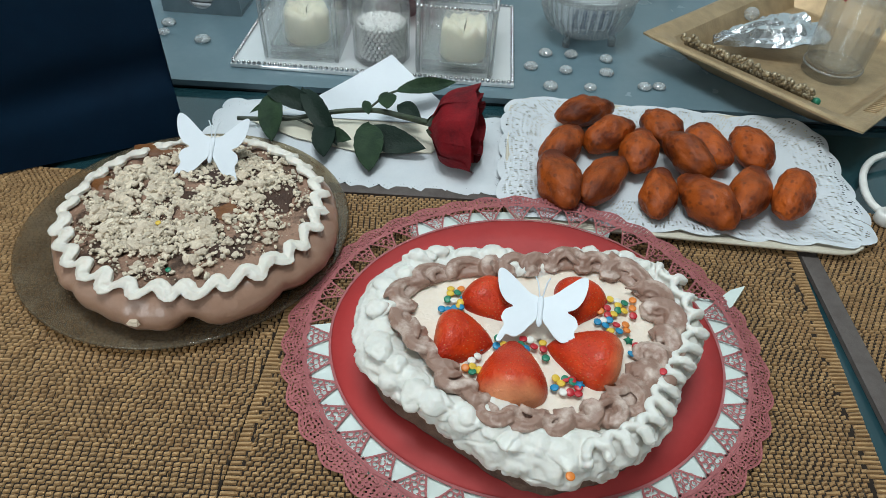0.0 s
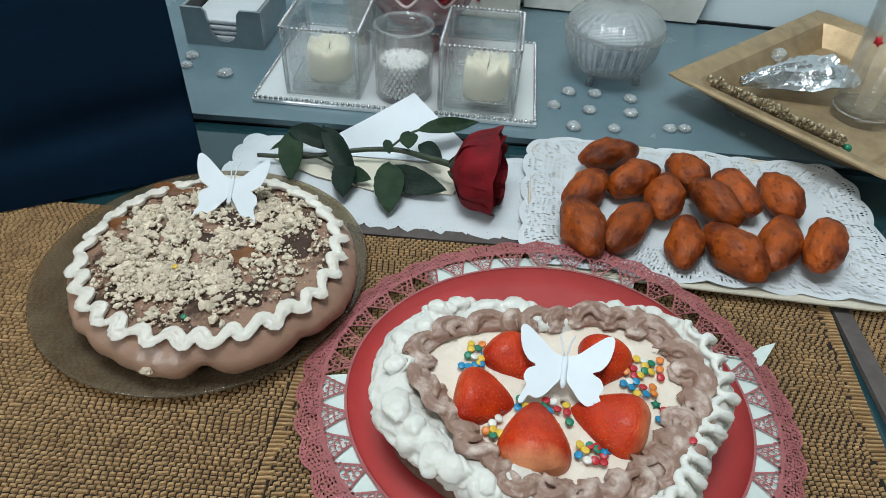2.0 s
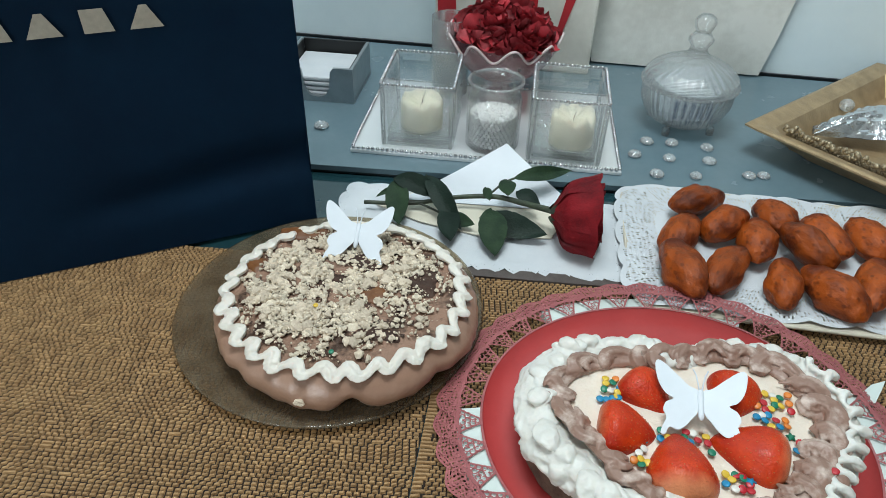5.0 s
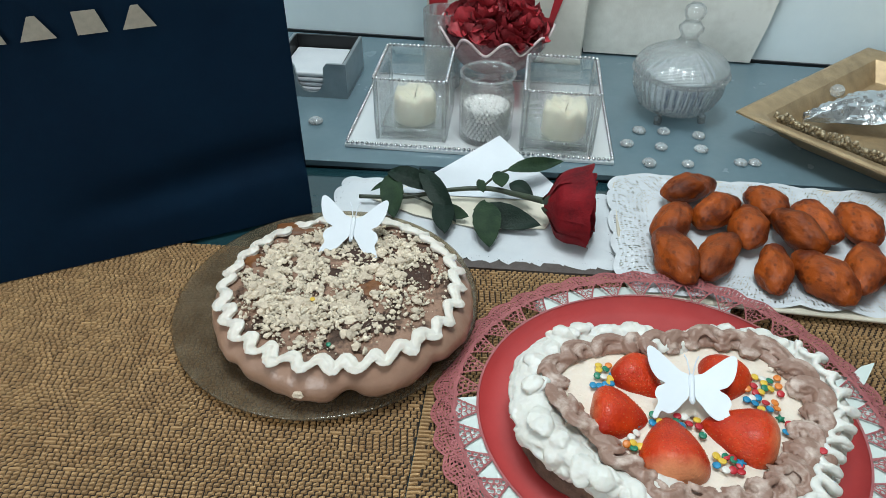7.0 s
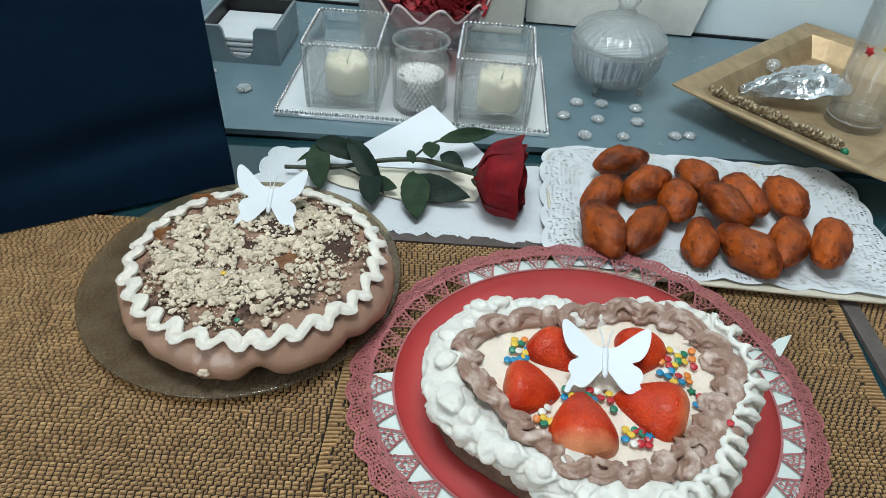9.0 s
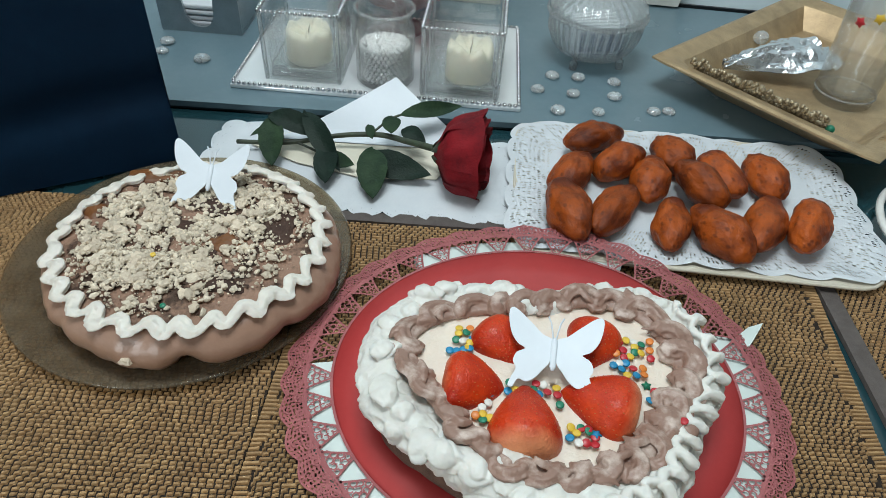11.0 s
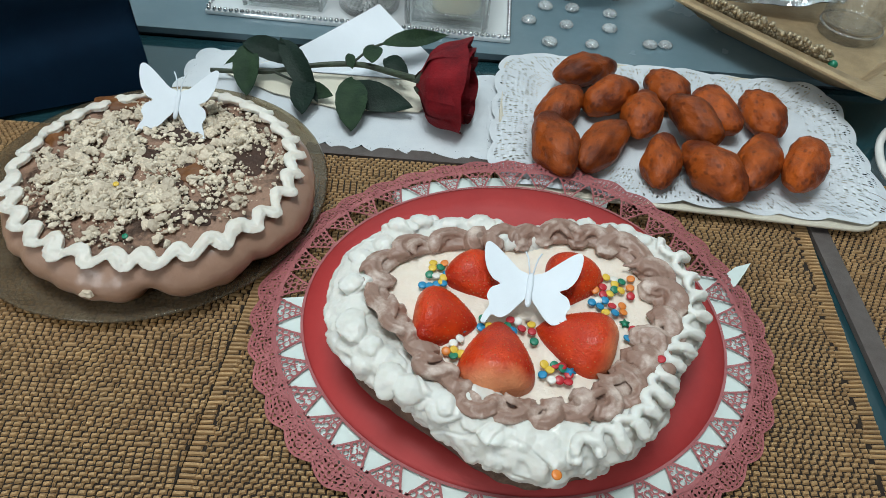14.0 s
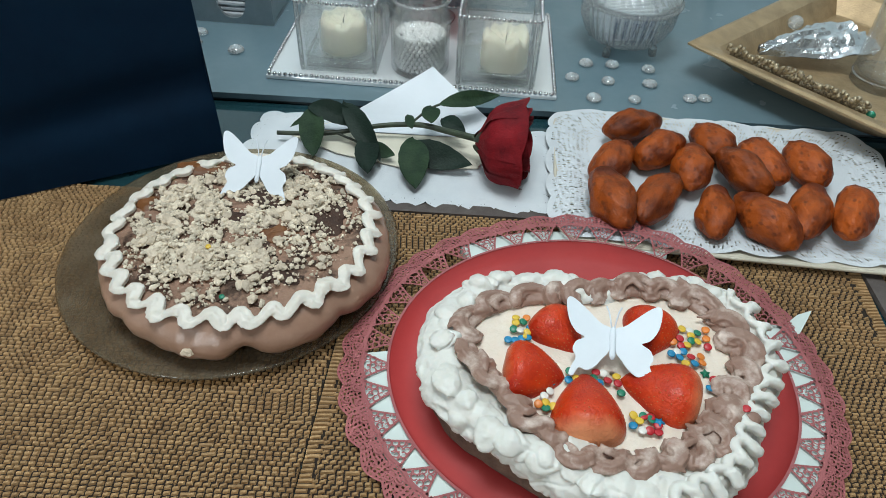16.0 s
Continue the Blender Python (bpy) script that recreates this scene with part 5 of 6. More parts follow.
# ---- rose on its doily ----


def leaf(bm, base, direction, up, ln, wd, bend=0.2, fold=0.25):
    """A pointed oval leaf with thickness and a folded midrib."""
    d = Vector(direction).normalized()
    s = d.cross(Vector(up)).normalized()
    u = s.cross(d).normalized()
    n, m = 14, 6
    for off in (0.0, -0.0005):
        rows = []
        for i in range(n + 1):
            f = i / n
            w = wd * (math.sin(math.pi * f ** 0.85) ** 0.75 if 0 < f < 1 else 0.03) * (1 + 0.04 * (i % 2))
            row = []
            for j in range(-m // 2, m // 2 + 1):
                g = 2 * j / m
                p = Vector(base) + d * (ln * f) + s * (w * 0.5 * g) + u * (-bend * ln * f * f + fold * w * 0.5 * abs(g) + off + 0.03 * ln * math.sin(6 * f + g))
                row.append(bm.verts.new(p))
            rows.append(row)
        for p, q in zip(rows, rows[1:]):
            for j in range(m):
                fs = (p[j], p[j + 1], q[j + 1], q[j])
                bm.faces.new(fs if off == 0 else fs[::-1])


def build_rose():
    tr = thing("cake_board", -0.066, 0.5575, 0.0012, -1.5, "flat white card tray under a paper doily", "tray")
    part("card", box(bmesh.new(), -0.128, 0.128, -0.050, 0.050, 0.0, 0.0042, 0.0015), M_DOILYW, tr, "", False)
    paper_doily("paper_doily", pose(-0.066, 0.5575, 0.0052, 0, 0, -1.5), 0.135, 0.058, 0.022, lambda x, y: 0.0007 - 0.12 * max(0, abs(x) - 0.128, abs(y) - 0.05) + 0.0006 * math.sin(70 * x) * math.sin(90 * y), "white scalloped paper doily under the rose", 26, 0.006, 260, 5, 0.20, 5)
    # envelope: cream body and white flap standing against the candle tray
    e = thing("envelope", 0, 0, 0.0068, 0, "cream paper envelope with raised white flap under the rose", "envelope")
    bm = bmesh.new()
    prism(bm, [(-0.166, 0.580), (-0.120, 0.556), (-0.060, 0.540), (0.004, 0.545), (0.022, 0.585), (0.004, 0.614), (-0.110, 0.622)], 0.0005, 0.0014)
    part("body", bm, M_CREAMP, e, "cream paper body", False)
    bm = bmesh.new()
    n = 12
    rows = []
    for off in (0, 0.0006):
        grid = []
        for i in range(n + 1):
            f = i / n
            y = 0.590 + f * 0.066
            z = 0.0020 + 0.040 * max(0, f - 0.15) ** 1.15 + off
            half = 0.096 * (1 - f) + 0.0005
            cx = -0.054 + 0.012 * f
            grid.append([bm.verts.new((cx + half * g, y, z)) for g in np.linspace(-1, 1, 7)])
        for p, q in zip(grid, grid[1:]):
            for j in range(6):
                fs = (p[j], p[j + 1], q[j + 1], q[j])
                bm.faces.new(fs if off else fs[::-1])
    part("flap", bm, M_PAPERW, e, "white pointed flap", False)
    # the rose
    t = thing("rose", 0, 0, 0, 0, "dark red cut rose with long leafy stem", "rose")
    Z = 0.012
    stem = smooth_line([(-0.176, 0.573, Z + 0.002), (-0.130, 0.574, Z + 0.004), (-0.085, 0.583, Z + 0.009), (-0.050, 0.582, Z + 0.013), (-0.024, 0.570, Z + 0.016), (0.002, 0.555, Z + 0.020)], 8, False)
    stalk = part("stem", tube(bmesh.new(), stem, [0.0021 + 0.0012 * (i / len(stem)) ** 2 for i in range(len(stem))], 10), M_STEM, t, "green stem")
    twig = smooth_line([(-0.125, 0.575, Z + 0.005), (-0.105, 0.567, Z + 0.002), (-0.088, 0.555, Z + 0.001)], 6, False)
    part("twig", tube(bmesh.new(), twig, 0.0011, 8), M_STEM, stalk)
    twig = smooth_line([(-0.058, 0.583, Z + 0.012), (-0.040, 0.600, Z + 0.020), (-0.015, 0.612, Z + 0.024)], 6, False)
    part("twig", tube(bmesh.new(), twig, 0.0011, 8), M_STEM, stalk)
    up = (0, -0.55, 0.83)
    for base, d, ln, wd, bend, fold in (((-0.146, 0.588, Z + 0.020), (0.10, -0.62, -0.20), 0.046, 0.026, 0.05, 0.15), ((-0.150, 0.590, Z + 0.021), (0.75, -0.25, 0.02), 0.050, 0.022, 0.28, 0.35), ((-0.118, 0.596, Z + 0.024), (0.48, -0.75, -0.22), 0.066, 0.022, 0.05, 0.25),
                                        ((-0.094, 0.565, Z + 0.008), (0.10, -0.85, -0.05), 0.042, 0.024, 0.02, 0.2), ((-0.060, 0.590, Z + 0.018), (0.22, -0.80, -0.16), 0.016, 0.010, 0.02, 0.2), ((-0.053, 0.560, Z + 0.014), (0.08, -0.85, -0.16), 0.050, 0.030, 0.05, 0.12),
                                        ((-0.064, 0.556, Z + 0.006), (0.92, -0.30, 0.02), 0.060, 0.028, 0.02, 0.1), ((-0.040, 0.600, Z + 0.022), (0.02, -0.60, 0.02), 0.024, 0.019, 0.05, 0.1), ((-0.034, 0.602, Z + 0.022), (0.92, 0.30, 0.06), 0.055, 0.017, 0.0, 0.4),
                                        ((-0.030, 0.590, Z + 0.016), (0.50, -0.45, 0.0), 0.026, 0.018, 0.05, 0.2), ((-0.096, 0.558, Z + 0.004), (0.80, -0.35, 0.02), 0.028, 0.016, 0.0, 0.1), ((-0.166, 0.580, Z + 0.004), (0.78, 0.42, 0.30), 0.030, 0.006, 0.0, 0.5)):
        bm = bmesh.new()
        leaf(bm, base, d, up, ln * 1.10, wd * 0.86, bend, fold)
        dark = (wd, ln) in ((0.022, 0.050), (0.022, 0.066), (0.024, 0.042), (0.028, 0.060), (0.018, 0.026))
        part("leaf", bm, M_LEAFD if dark else M_LEAF, stalk, "very dark green leaf" if dark else "dull green leaf")
    # bloom, axis along the stem
    axis = pose(0.001, 0.550, Z + 0.0205, 0, 86, -6)
    rng = random.Random(4)
    specs = []
    for layer, (cnt, r0, r1, h, open_) in enumerate(((3, 0.006, 0.010, 0.054, 0.0), (4, 0.010, 0.016, 0.056, 0.05), (5, 0.014, 0.022, 0.057, 0.12), (5, 0.018, 0.028, 0.056, 0.22), (6, 0.020, 0.034, 0.053, 0.40))):
        for k in range(cnt):
            specs.append((2 * math.pi * (k + 0.37 * layer) / cnt + rng.uniform(-.1, .1), 2 * math.pi / cnt * 1.45, r0, r1, h * rng.uniform(0.94, 1.05), open_))
    for a0, span, r0, r1, h, open_ in specs:
        bm = bmesh.new()
        n, m = 14, 12
        for off in (0.0, 0.0007):
            rows = []
            for i in range(n + 1):
                f = i / n
                row = []
                for j in range(m + 1):
                    g = j / m * 2 - 1
                    r = (r0 + (r1 - r0) * math.sin(min(1.0, f * 1.25) * math.pi / 2)) * (1 - 0.16 * max(0, f - 0.55) * (1 - open_ * 2.2)) + off
                    r += open_ * 0.012 * max(0, f - 0.75) * 4 * (0.6 + 0.4 * math.cos(g * 2))
                    top = h * (1 - 0.16 * abs(g) ** 2.4)
                    a = a0 + g * span / 2
                    r += 0.0010 * math.sin(9 * a + 5 * f)
                    row.append(bm.verts.new((r * math.cos(a) * (0.25 + 0.75 * min(1, f * 3.2)), r * math.sin(a) * (0.25 + 0.75 * min(1, f * 3.2)), top * f)))
                rows.append(row)
            for p, q in zip(rows, rows[1:]):
                for j in range(m):
                    fs = (p[j], p[j + 1], q[j + 1], q[j])
                    bm.faces.new(fs if off else fs[::-1])
        bmesh.ops.transform(bm, matrix=axis @ Matrix.Diagonal((0.95, 1.1, 0.80, 1)), verts=bm.verts[:])
        part("petal", bm, M_ROSE, t, "velvety dark red petal")
    for k in range(5):
        a = 2 * math.pi * k / 5
        b = axis @ Vector((0.004 * math.cos(a), 0.004 * math.sin(a), -0.002))
        d = axis.to_3x3() @ Vector((0.75 * math.cos(a), 0.75 * math.sin(a), 0.7))
        bm = bmesh.new()
        leaf(bm, b, d, axis.to_3x3() @ Vector((math.cos(a), math.sin(a), 0)), 0.026, 0.009, 0.15, 0.1)
        part("sepal", bm, M_STEM, t, "narrow green sepal")


# ---- candle tray ----
TZ = 0.0102


def hollow_box(bm, w, d, h, wall, base):
    """An open glass box with rounded corners, walls and a thick base."""
    rows = []
    n = 48
    for a, b, z, r in ((w / 2 - 0.003, d / 2 - 0.003, 0, 0.004), (w / 2, d / 2, 0.003, 0.006), (w / 2, d / 2, h - 0.001, 0.006), (w / 2 - 0.001, d / 2 - 0.001, h, 0.005), (w / 2 - wall, d / 2 - wall, h, 0.004), (w / 2 - wall, d / 2 - wall, base + 0.003, 0.004), (w / 2 - wall - 0.003, d / 2 - wall - 0.003, base, 0.003)):
        rows.append([bm.verts.new((*rrect(i / n, a, b, r), z)) for i in range(n)])
    for p, q in zip(rows, rows[1:]):
        for i in range(n):
            bm.faces.new((p[i], p[(i + 1) % n], q[(i + 1) % n], q[i]))
    cap(bm, rows[0], True)
    cap(bm, rows[-1])


def votive(x, y, rz, cx, cy, ch):
    W, D, H = 0.080, 0.098, 0.070
    t = thing("candle_holder", x, y, TZ + 0.0052, rz, "square clear glass candle holder with beaded rim", "candle holder", "candle holders on the tray")
    bm = bmesh.new()
    hollow_box(bm, W, D, H, 0.0060, 0.011)
    glass = sharp(part("glass", bm, M_GLASS, t, "thick clear glass"))
    # milky tubes paint the bright glints along the glass corners and base
    for sx, sy in ((-1, -1), (1, -1), (1, 1), (-1, 1)):
        ex, ey = sx * (W / 2 - 0.0034), sy * (D / 2 - 0.0034)
        part("corner", tube(bmesh.new(), [(ex, ey, 0.001), (ex, ey, H * 0.5), (ex, ey, H - 0.001)], 0.0022, 8), M_GLASSM, t, "milky tube painting the bright glint of a thick glass corner")
    part("base_edge", tube(bmesh.new(), [(*rrect(i / 48, W / 2 - 0.007, D / 2 - 0.007, 0.006), 0.0118) for i in range(48)], 0.0016, 6, True), M_SATIN, glass, "milky ring painting the bright glint inside the base")
    part("base", box(bmesh.new(), -W / 2 + 0.0065, W / 2 - 0.0065, -D / 2 + 0.0065, D / 2 - 0.0065, 0.0020, 0.0080, 0.0015), M_GLASSM, t, "thick glass base", False)
    bm = bmesh.new()
    n = 72
    balls(bm, [(*rrect(i / n, W / 2 - 0.0015, D / 2 - 0.0015, 0.004), H + 0.0010, 0.0021) for i in range(n)], 8)
    part("bead_rim", bm, M_SILVER, glass, "row of silver beads")
    c = thing("candle", x + cx, y + cy, TZ + 0.0145, rz, "cream wax candle burnt down unevenly in its glass", "candle", "candles in the glasses")
    bm = bmesh.new()
    rows = []
    n = 40
    for r, z in ((0.0225, 0.0), (0.0240, 0.003), (0.0232, ch - 0.007), (0.0205, ch - 0.001), (0.015, ch - 0.004), (0.006, ch - 0.010), (0.001, ch - 0.010)):
        row = []
        for i in range(n):
            a = 2 * math.pi * i / n
            k = noise.noise((2 * math.cos(a), 2 * math.sin(a), x * 30)) * (1 if z > ch * 0.5 else 0)
            row.append(bm.verts.new((r * math.cos(a), r * math.sin(a), z + 0.008 * k)))
        rows.append(row)
    for p, q in zip(rows, rows[1:]):
        for i in range(n):
            bm.faces.new((p[i], p[(i + 1) % n], q[(i + 1) % n], q[i]))
    cap(bm, rows[0], True)
    cap(bm, rows[-1])
    wax = part("wax", bm, M_WAX, c)
    part("wick", tube(bmesh.new(), [(0, 0, ch - 0.012), (0.0005, 0, ch - 0.004), (0.002, 0.0005, ch)], 0.0007, 6), M_BLACK, wax, "short black wick")


def build_candle_tray():
    t = thing("mirror_tray", -0.0615, 0.7610, TZ, -2.0, "mirrored tray with silver beaded edge on the board", "tray")
    W, D = 0.292, 0.188
    part("mirror", box(bmesh.new(), -W / 2, W / 2, -D / 2, D / 2, 0.0, 0.0045, 0.0012), M_MIRROR, t, "mirror glass", False)
    n = 176
    bm = bmesh.new()
    balls(bm, [(*rrect(i / n, W / 2 - 0.002, D / 2 - 0.002, 0.003), 0.0056, 0.0024) for i in range(n)])
    part("bead_edge", bm, M_SILVER, t, "row of silver beads")
    votive(-0.1375, 0.7305, -1.5, 0.000, -0.010, 0.035)
    votive(0.0215, 0.7175, -3.0, 0.006, -0.016, 0.036)
    # jar of pearls
    j = thing("pearl_jar", -0.0575, 0.7040, TZ + 0.0052, 0, "clear glass jar half full of white pearls", "jar")
    bm = bmesh.new()
    rows = lathe(bm, [(0.0005, 0.0), (0.027, 0.0), (0.0295, 0.003), (0.0295, 0.052), (0.0285, 0.057), (0.0265, 0.061), (0.0262, 0.067), (0.0275, 0.071), (0.0285, 0.074), (0.0275, 0.0755), (0.0255, 0.074), (0.0242, 0.067), (0.0245, 0.061), (0.0268, 0.055), (0.0272, 0.006), (0.0005, 0.005)], 48)
    part("glass", bm, M_GLASS, j, "clear glass")
    bm = bmesh.new()
    tube(bm, [(0.0286 * math.cos(2 * math.pi * i / 48), 0.0286 * math.sin(2 * math.pi * i / 48), 0.0746) for i in range(48)], 0.0016, 8, True)
    part("rim", bm, M_GLASSM, j, "rolled glass rim")
    bm = bmesh.new()
    rng = random.Random(6)
    pl = []
    for k in range(8):
        for i in range(31):
            a = 2 * math.pi * (i + 0.5 * (k % 2)) / 31
            pl.append((0.0235 * math.cos(a), 0.0235 * math.sin(a), 0.0080 + 0.0042 * k, 0.0024))
    for i in range(260):
        r, a = 0.022 * math.sqrt(rng.random()), rng.uniform(0, 6.283)
        pl.append((r * math.cos(a), r * math.sin(a), 0.0375 + rng.uniform(-0.002, 0.0015), 0.0024))
    balls(bm, pl, 8)
    p = thing("pearls", -0.0575, 0.7040, TZ + 0.0052, 0, "white pearl beads filling a glass jar", "pearls")
    part("pearl_beads", bm, M_PEARL, p, kind="stuff")
    # bowl of dried petals
    b = thing("petal_bowl", -0.052, 0.823, TZ + 0.0052, 0, "frosted pink glass bowl with wavy rim", "bowl")
    bm = bmesh.new()

    def wave(r, z, a):
        k = max(0.0, (z - 0.045) / 0.03)
        return r * (1 + 0.06 * k * math.cos(9 * a)), z + 0.0085 * k * math.cos(9 * a)

    lathe(bm, [(0.0005, 0.0), (0.026, 0.0), (0.027, 0.003), (0.012, 0.010), (0.010, 0.022), (0.020, 0.028), (0.042, 0.040), (0.057, 0.058), (0.064, 0.074), (0.0635, 0.0765), (0.0615, 0.074), (0.054, 0.060), (0.040, 0.044), (0.018, 0.032), (0.0005, 0.031)], 96, wave)
    part("glass", bm, M_PINKG, b, "pink-tinted glass")
    bm = bmesh.new()
    ring = []
    for i in range(128):
        a = 2 * math.pi * i / 128
        r, z = wave(0.0642, 0.0765, a)
        ring.append((r * math.cos(a), r * math.sin(a), z))
    tube(bm, ring, 0.0015, 6, True)
    part("rim", bm, M_FROST, b, "pale frosted wavy rim")
    p = thing("dried_petals", -0.052, 0.823, TZ + 0.0052, 0, "heap of dark red dried petals in a bowl", "petals")
    rng = random.Random(13)
    kinds = []
    for k in range(10):
        bm = bmesh.new()
        s, cup, tw = 0.0145, rng.uniform(0.3, 0.9), rng.uniform(-0.5, 0.5)
        for off in (0.0, 0.0005):
            grid = []
            for u in range(7):
                f = u / 6
                w = s * 0.95 * (math.sin(math.pi * (0.12 + 0.80 * f)) ** 0.6)
                grid.append([bm.verts.new((w * g, s * (f * 1.5 - 0.75), cup * s * (g * g * 0.6 + (f - 0.5) ** 2 + tw * g * f) + 0.0016 * math.sin(8 * f + 5 * g + k) + off)) for g in (-1, -0.6, -0.2, 0.2, 0.6, 1)])
            for q0, q1 in zip(grid, grid[1:]):
                for i in range(5):
                    fs = (q0[i], q0[i + 1], q1[i + 1], q1[i])
                    bm.faces.new(fs if off else fs[::-1])
        me = bpy.data.meshes.new("petal")
        bm.to_mesh(me)
        bm.free()
        me.materials.append(M_POT)
        me.polygons.foreach_set("use_smooth", [True] * len(me.polygons))
        kinds.append(me)
    for i in range(230):
        r, a = 0.054 * math.sqrt(rng.random()), rng.uniform(0, 6.283)
        z = 0.072 + 0.038 * (1 - (r / 0.062) ** 2) * rng.uniform(0.55, 1.0)
        ob = new("petal", kinds[i % 10])
        ob.parent = p
        k = rng.uniform(0.7, 1.3)
        ob.matrix_local = Matrix.Translation((r * math.cos(a), r * math.sin(a), z)) @ Euler((rng.uniform(-1.1, 1.1), rng.uniform(-1.1, 1.1), rng.uniform(0, 6.3))).to_matrix().to_4x4() @ Matrix.Diagonal((k, k, k, 1))
    # clear glass with straight sides behind
    g = thing("glass_tumbler", -0.116, 0.832, TZ + 0.0052, 0, "plain clear glass tumbler behind the candle glass", "glass")
    bm = bmesh.new()
    lathe(bm, [(0.0005, 0), (0.021, 0), (0.0225, 0.002), (0.0235, 0.095), (0.0225, 0.096), (0.0215, 0.095), (0.0205, 0.008), (0.0005, 0.007)], 40)
    part("glass", bm, M_GLASSM, g)


# ---- other things on the board ----


def build_back_row():
    # napkin holder
    t = thing("napkin_holder", -0.2740, 0.8385, TZ, -2, "brushed silver napkin holder with black lining", "napkin holder")
    W, D, H = 0.092, 0.095, 0.044
    bm = bmesh.new()
    front = [(-W / 2, 0), (W / 2, 0), (W / 2, H), (0.022, H), (0.018, H - 0.005), (0.0155, 0.018)] + [(0.0135 * math.cos(a), 0.016 - 0.010 * math.sin(a)) for a in np.linspace(0.1, math.pi - 0.1, 9)] + [(-0.0155, 0.018), (-0.018, H - 0.005), (-0.022, H), (-W / 2, H)]
    prism(bm, front, 0, 0.004)
    bmesh.ops.transform(bm, matrix=Matrix.Translation((0, -D / 2 + 0.004, 0)) @ pose(0, 0, 0, 90, 0, 0), verts=bm.verts[:])
    bmesh.ops.recalc_face_normals(bm, faces=bm.faces[:])
    part("front_plate", bm, M_BRUSHED, t, "notched silver front", False)
    part("base", box(bmesh.new(), -W / 2, W / 2, -D / 2 + 0.0045, D / 2, 0, 0.004), M_BRUSHED, t, "", False)
    for x in (-W / 2, W / 2 - 0.004):
        part("side_plate", box(bmesh.new(), x, x + 0.004, -D / 2 + 0.0045, D / 2, 0.0042, H, 0.0008), M_BRUSHED, t, "", False)
        s = 0.0042 if x < 0 else -0.0014
        part("lining", box(bmesh.new(), x + s, x + s + 0.0012, -D / 2 + 0.006, D / 2 - 0.006, 0.005, H - 0.001), M_BLACK, t, "black lining", False)
    part("back_plate", box(bmesh.new(), -W / 2 + 0.0045, W / 2 - 0.0045, D / 2 - 0.004, D / 2, 0.0042, H, 0.0008), M_BLACK, t, "black lining", False)
    p = thing("napkins", -0.2740, 0.8385, TZ + 0.0044, -2, "stack of white paper napkins in the holder", "napkins")
    for k in range(4):
        part("napkin", box(bmesh.new(), -0.0395, 0.0395, -0.0410 + 0.0006 * (k % 2), 0.0410, 0.0062 * k, 0.0062 * k + 0.0054, 0.0018), M_DOILYW, p, "", False)
    # gems
    rng = random.Random(2)
    first = None
    for i, (x, y) in enumerate(((-0.255, 0.7245), (-0.304, 0.7600), (-0.302, 0.737), (0.119, 0.740), (0.147, 0.740), (0.185, 0.734), (0.101, 0.708), (0.138, 0.704), (0.181, 0.703), (0.119, 0.668), (0.160, 0.670), (0.217, 0.678), (0.2325, 0.680))):
        if first is None:
            bm = bmesh.new()
            bmesh.ops.create_icosphere(bm, subdivisions=3, radius=1.0)
            for v in bm.verts:
                v.co = Vector((v.co.x * 0.0088, v.co.y * 0.0082, (v.co.z * 0.0052 if v.co.z > 0 else v.co.z * 0.0022) + 0.0022))
            first = finish("glass_gem", bm, M_GEM)
            tagged(first, "clear flattened glass gem lying on the board", "glass gem", "glass gems on the board")
            first.matrix_world = pose(x, y, TZ, 0, 0, 20)
        else:
            k = 0.80 if i in (10, 12) else rng.uniform(0.80, 0.94)
            o = copy_thing(first, pose(x, y, TZ, 0, 0, rng.uniform(0, 180)))
            o.scale = (k, k, k)
    # sugar bowl
    s = thing("sugar_bowl", 0.165, 0.793, TZ, 10, "pressed clear glass sugar bowl with domed lid", "bowl")
    bm = bmesh.new()

    def flute(r, z, a):
        k = 1 if 0.016 < z < 0.050 and r > 0.03 else 0
        return r * (1 + 0.035 * k * math.cos(36 * a)), z

    lathe(bm, [(0.0005, 0.010), (0.032, 0.010), (0.038, 0.012), (0.044, 0.020), (0.050, 0.034), (0.0525, 0.050), (0.0530, 0.056), (0.0500, 0.056), (0.0490, 0.048), (0.046, 0.034), (0.040, 0.020), (0.034, 0.015), (0.0005, 0.014)], 144, flute)
    part("bowl", bm, M_GLASSM, s, "fluted pressed glass")
    for k in range(4):
        a = math.pi / 4 + k * math.pi / 2
        bm = bmesh.new()
        tube(bm, [(0.034 * math.cos(a), 0.034 * math.sin(a), 0.014), (0.037 * math.cos(a), 0.037 * math.sin(a), 0.008), (0.038 * math.cos(a), 0.038 * math.sin(a), 0.0)], [0.007, 0.005, 0.0045], 8)
        part("foot", bm, M_GLASSM, s)
    bm = bmesh.new()
    balls(bm, [(0.0535 * math.cos(2 * math.pi * i / 64), 0.0535 * math.sin(2 * math.pi * i / 64), 0.0545, 0.0024) for i in range(64)])
    part("bead_rim", bm, M_SATIN, s, "beaded glass rim")
    bm = bmesh.new()

    def rib(r, z, a):
        return r * (1 + 0.022 * math.cos(30 * a) if 0.018 < r < 0.050 and z > 0.060 else 1), z

    lathe(bm, [(0.0005, 0.080), (0.012, 0.0790), (0.022, 0.0765), (0.034, 0.0718), (0.044, 0.0660), (0.0505, 0.0575), (0.0540, 0.0575), (0.0518, 0.0640), (0.0455, 0.0708), (0.0350, 0.0772), (0.0230, 0.0822), (0.0150, 0.0850)], 150, rib)
    lid = part("lid", bm, M_SATIN, s, "domed ribbed lid")
    bm = bmesh.new()
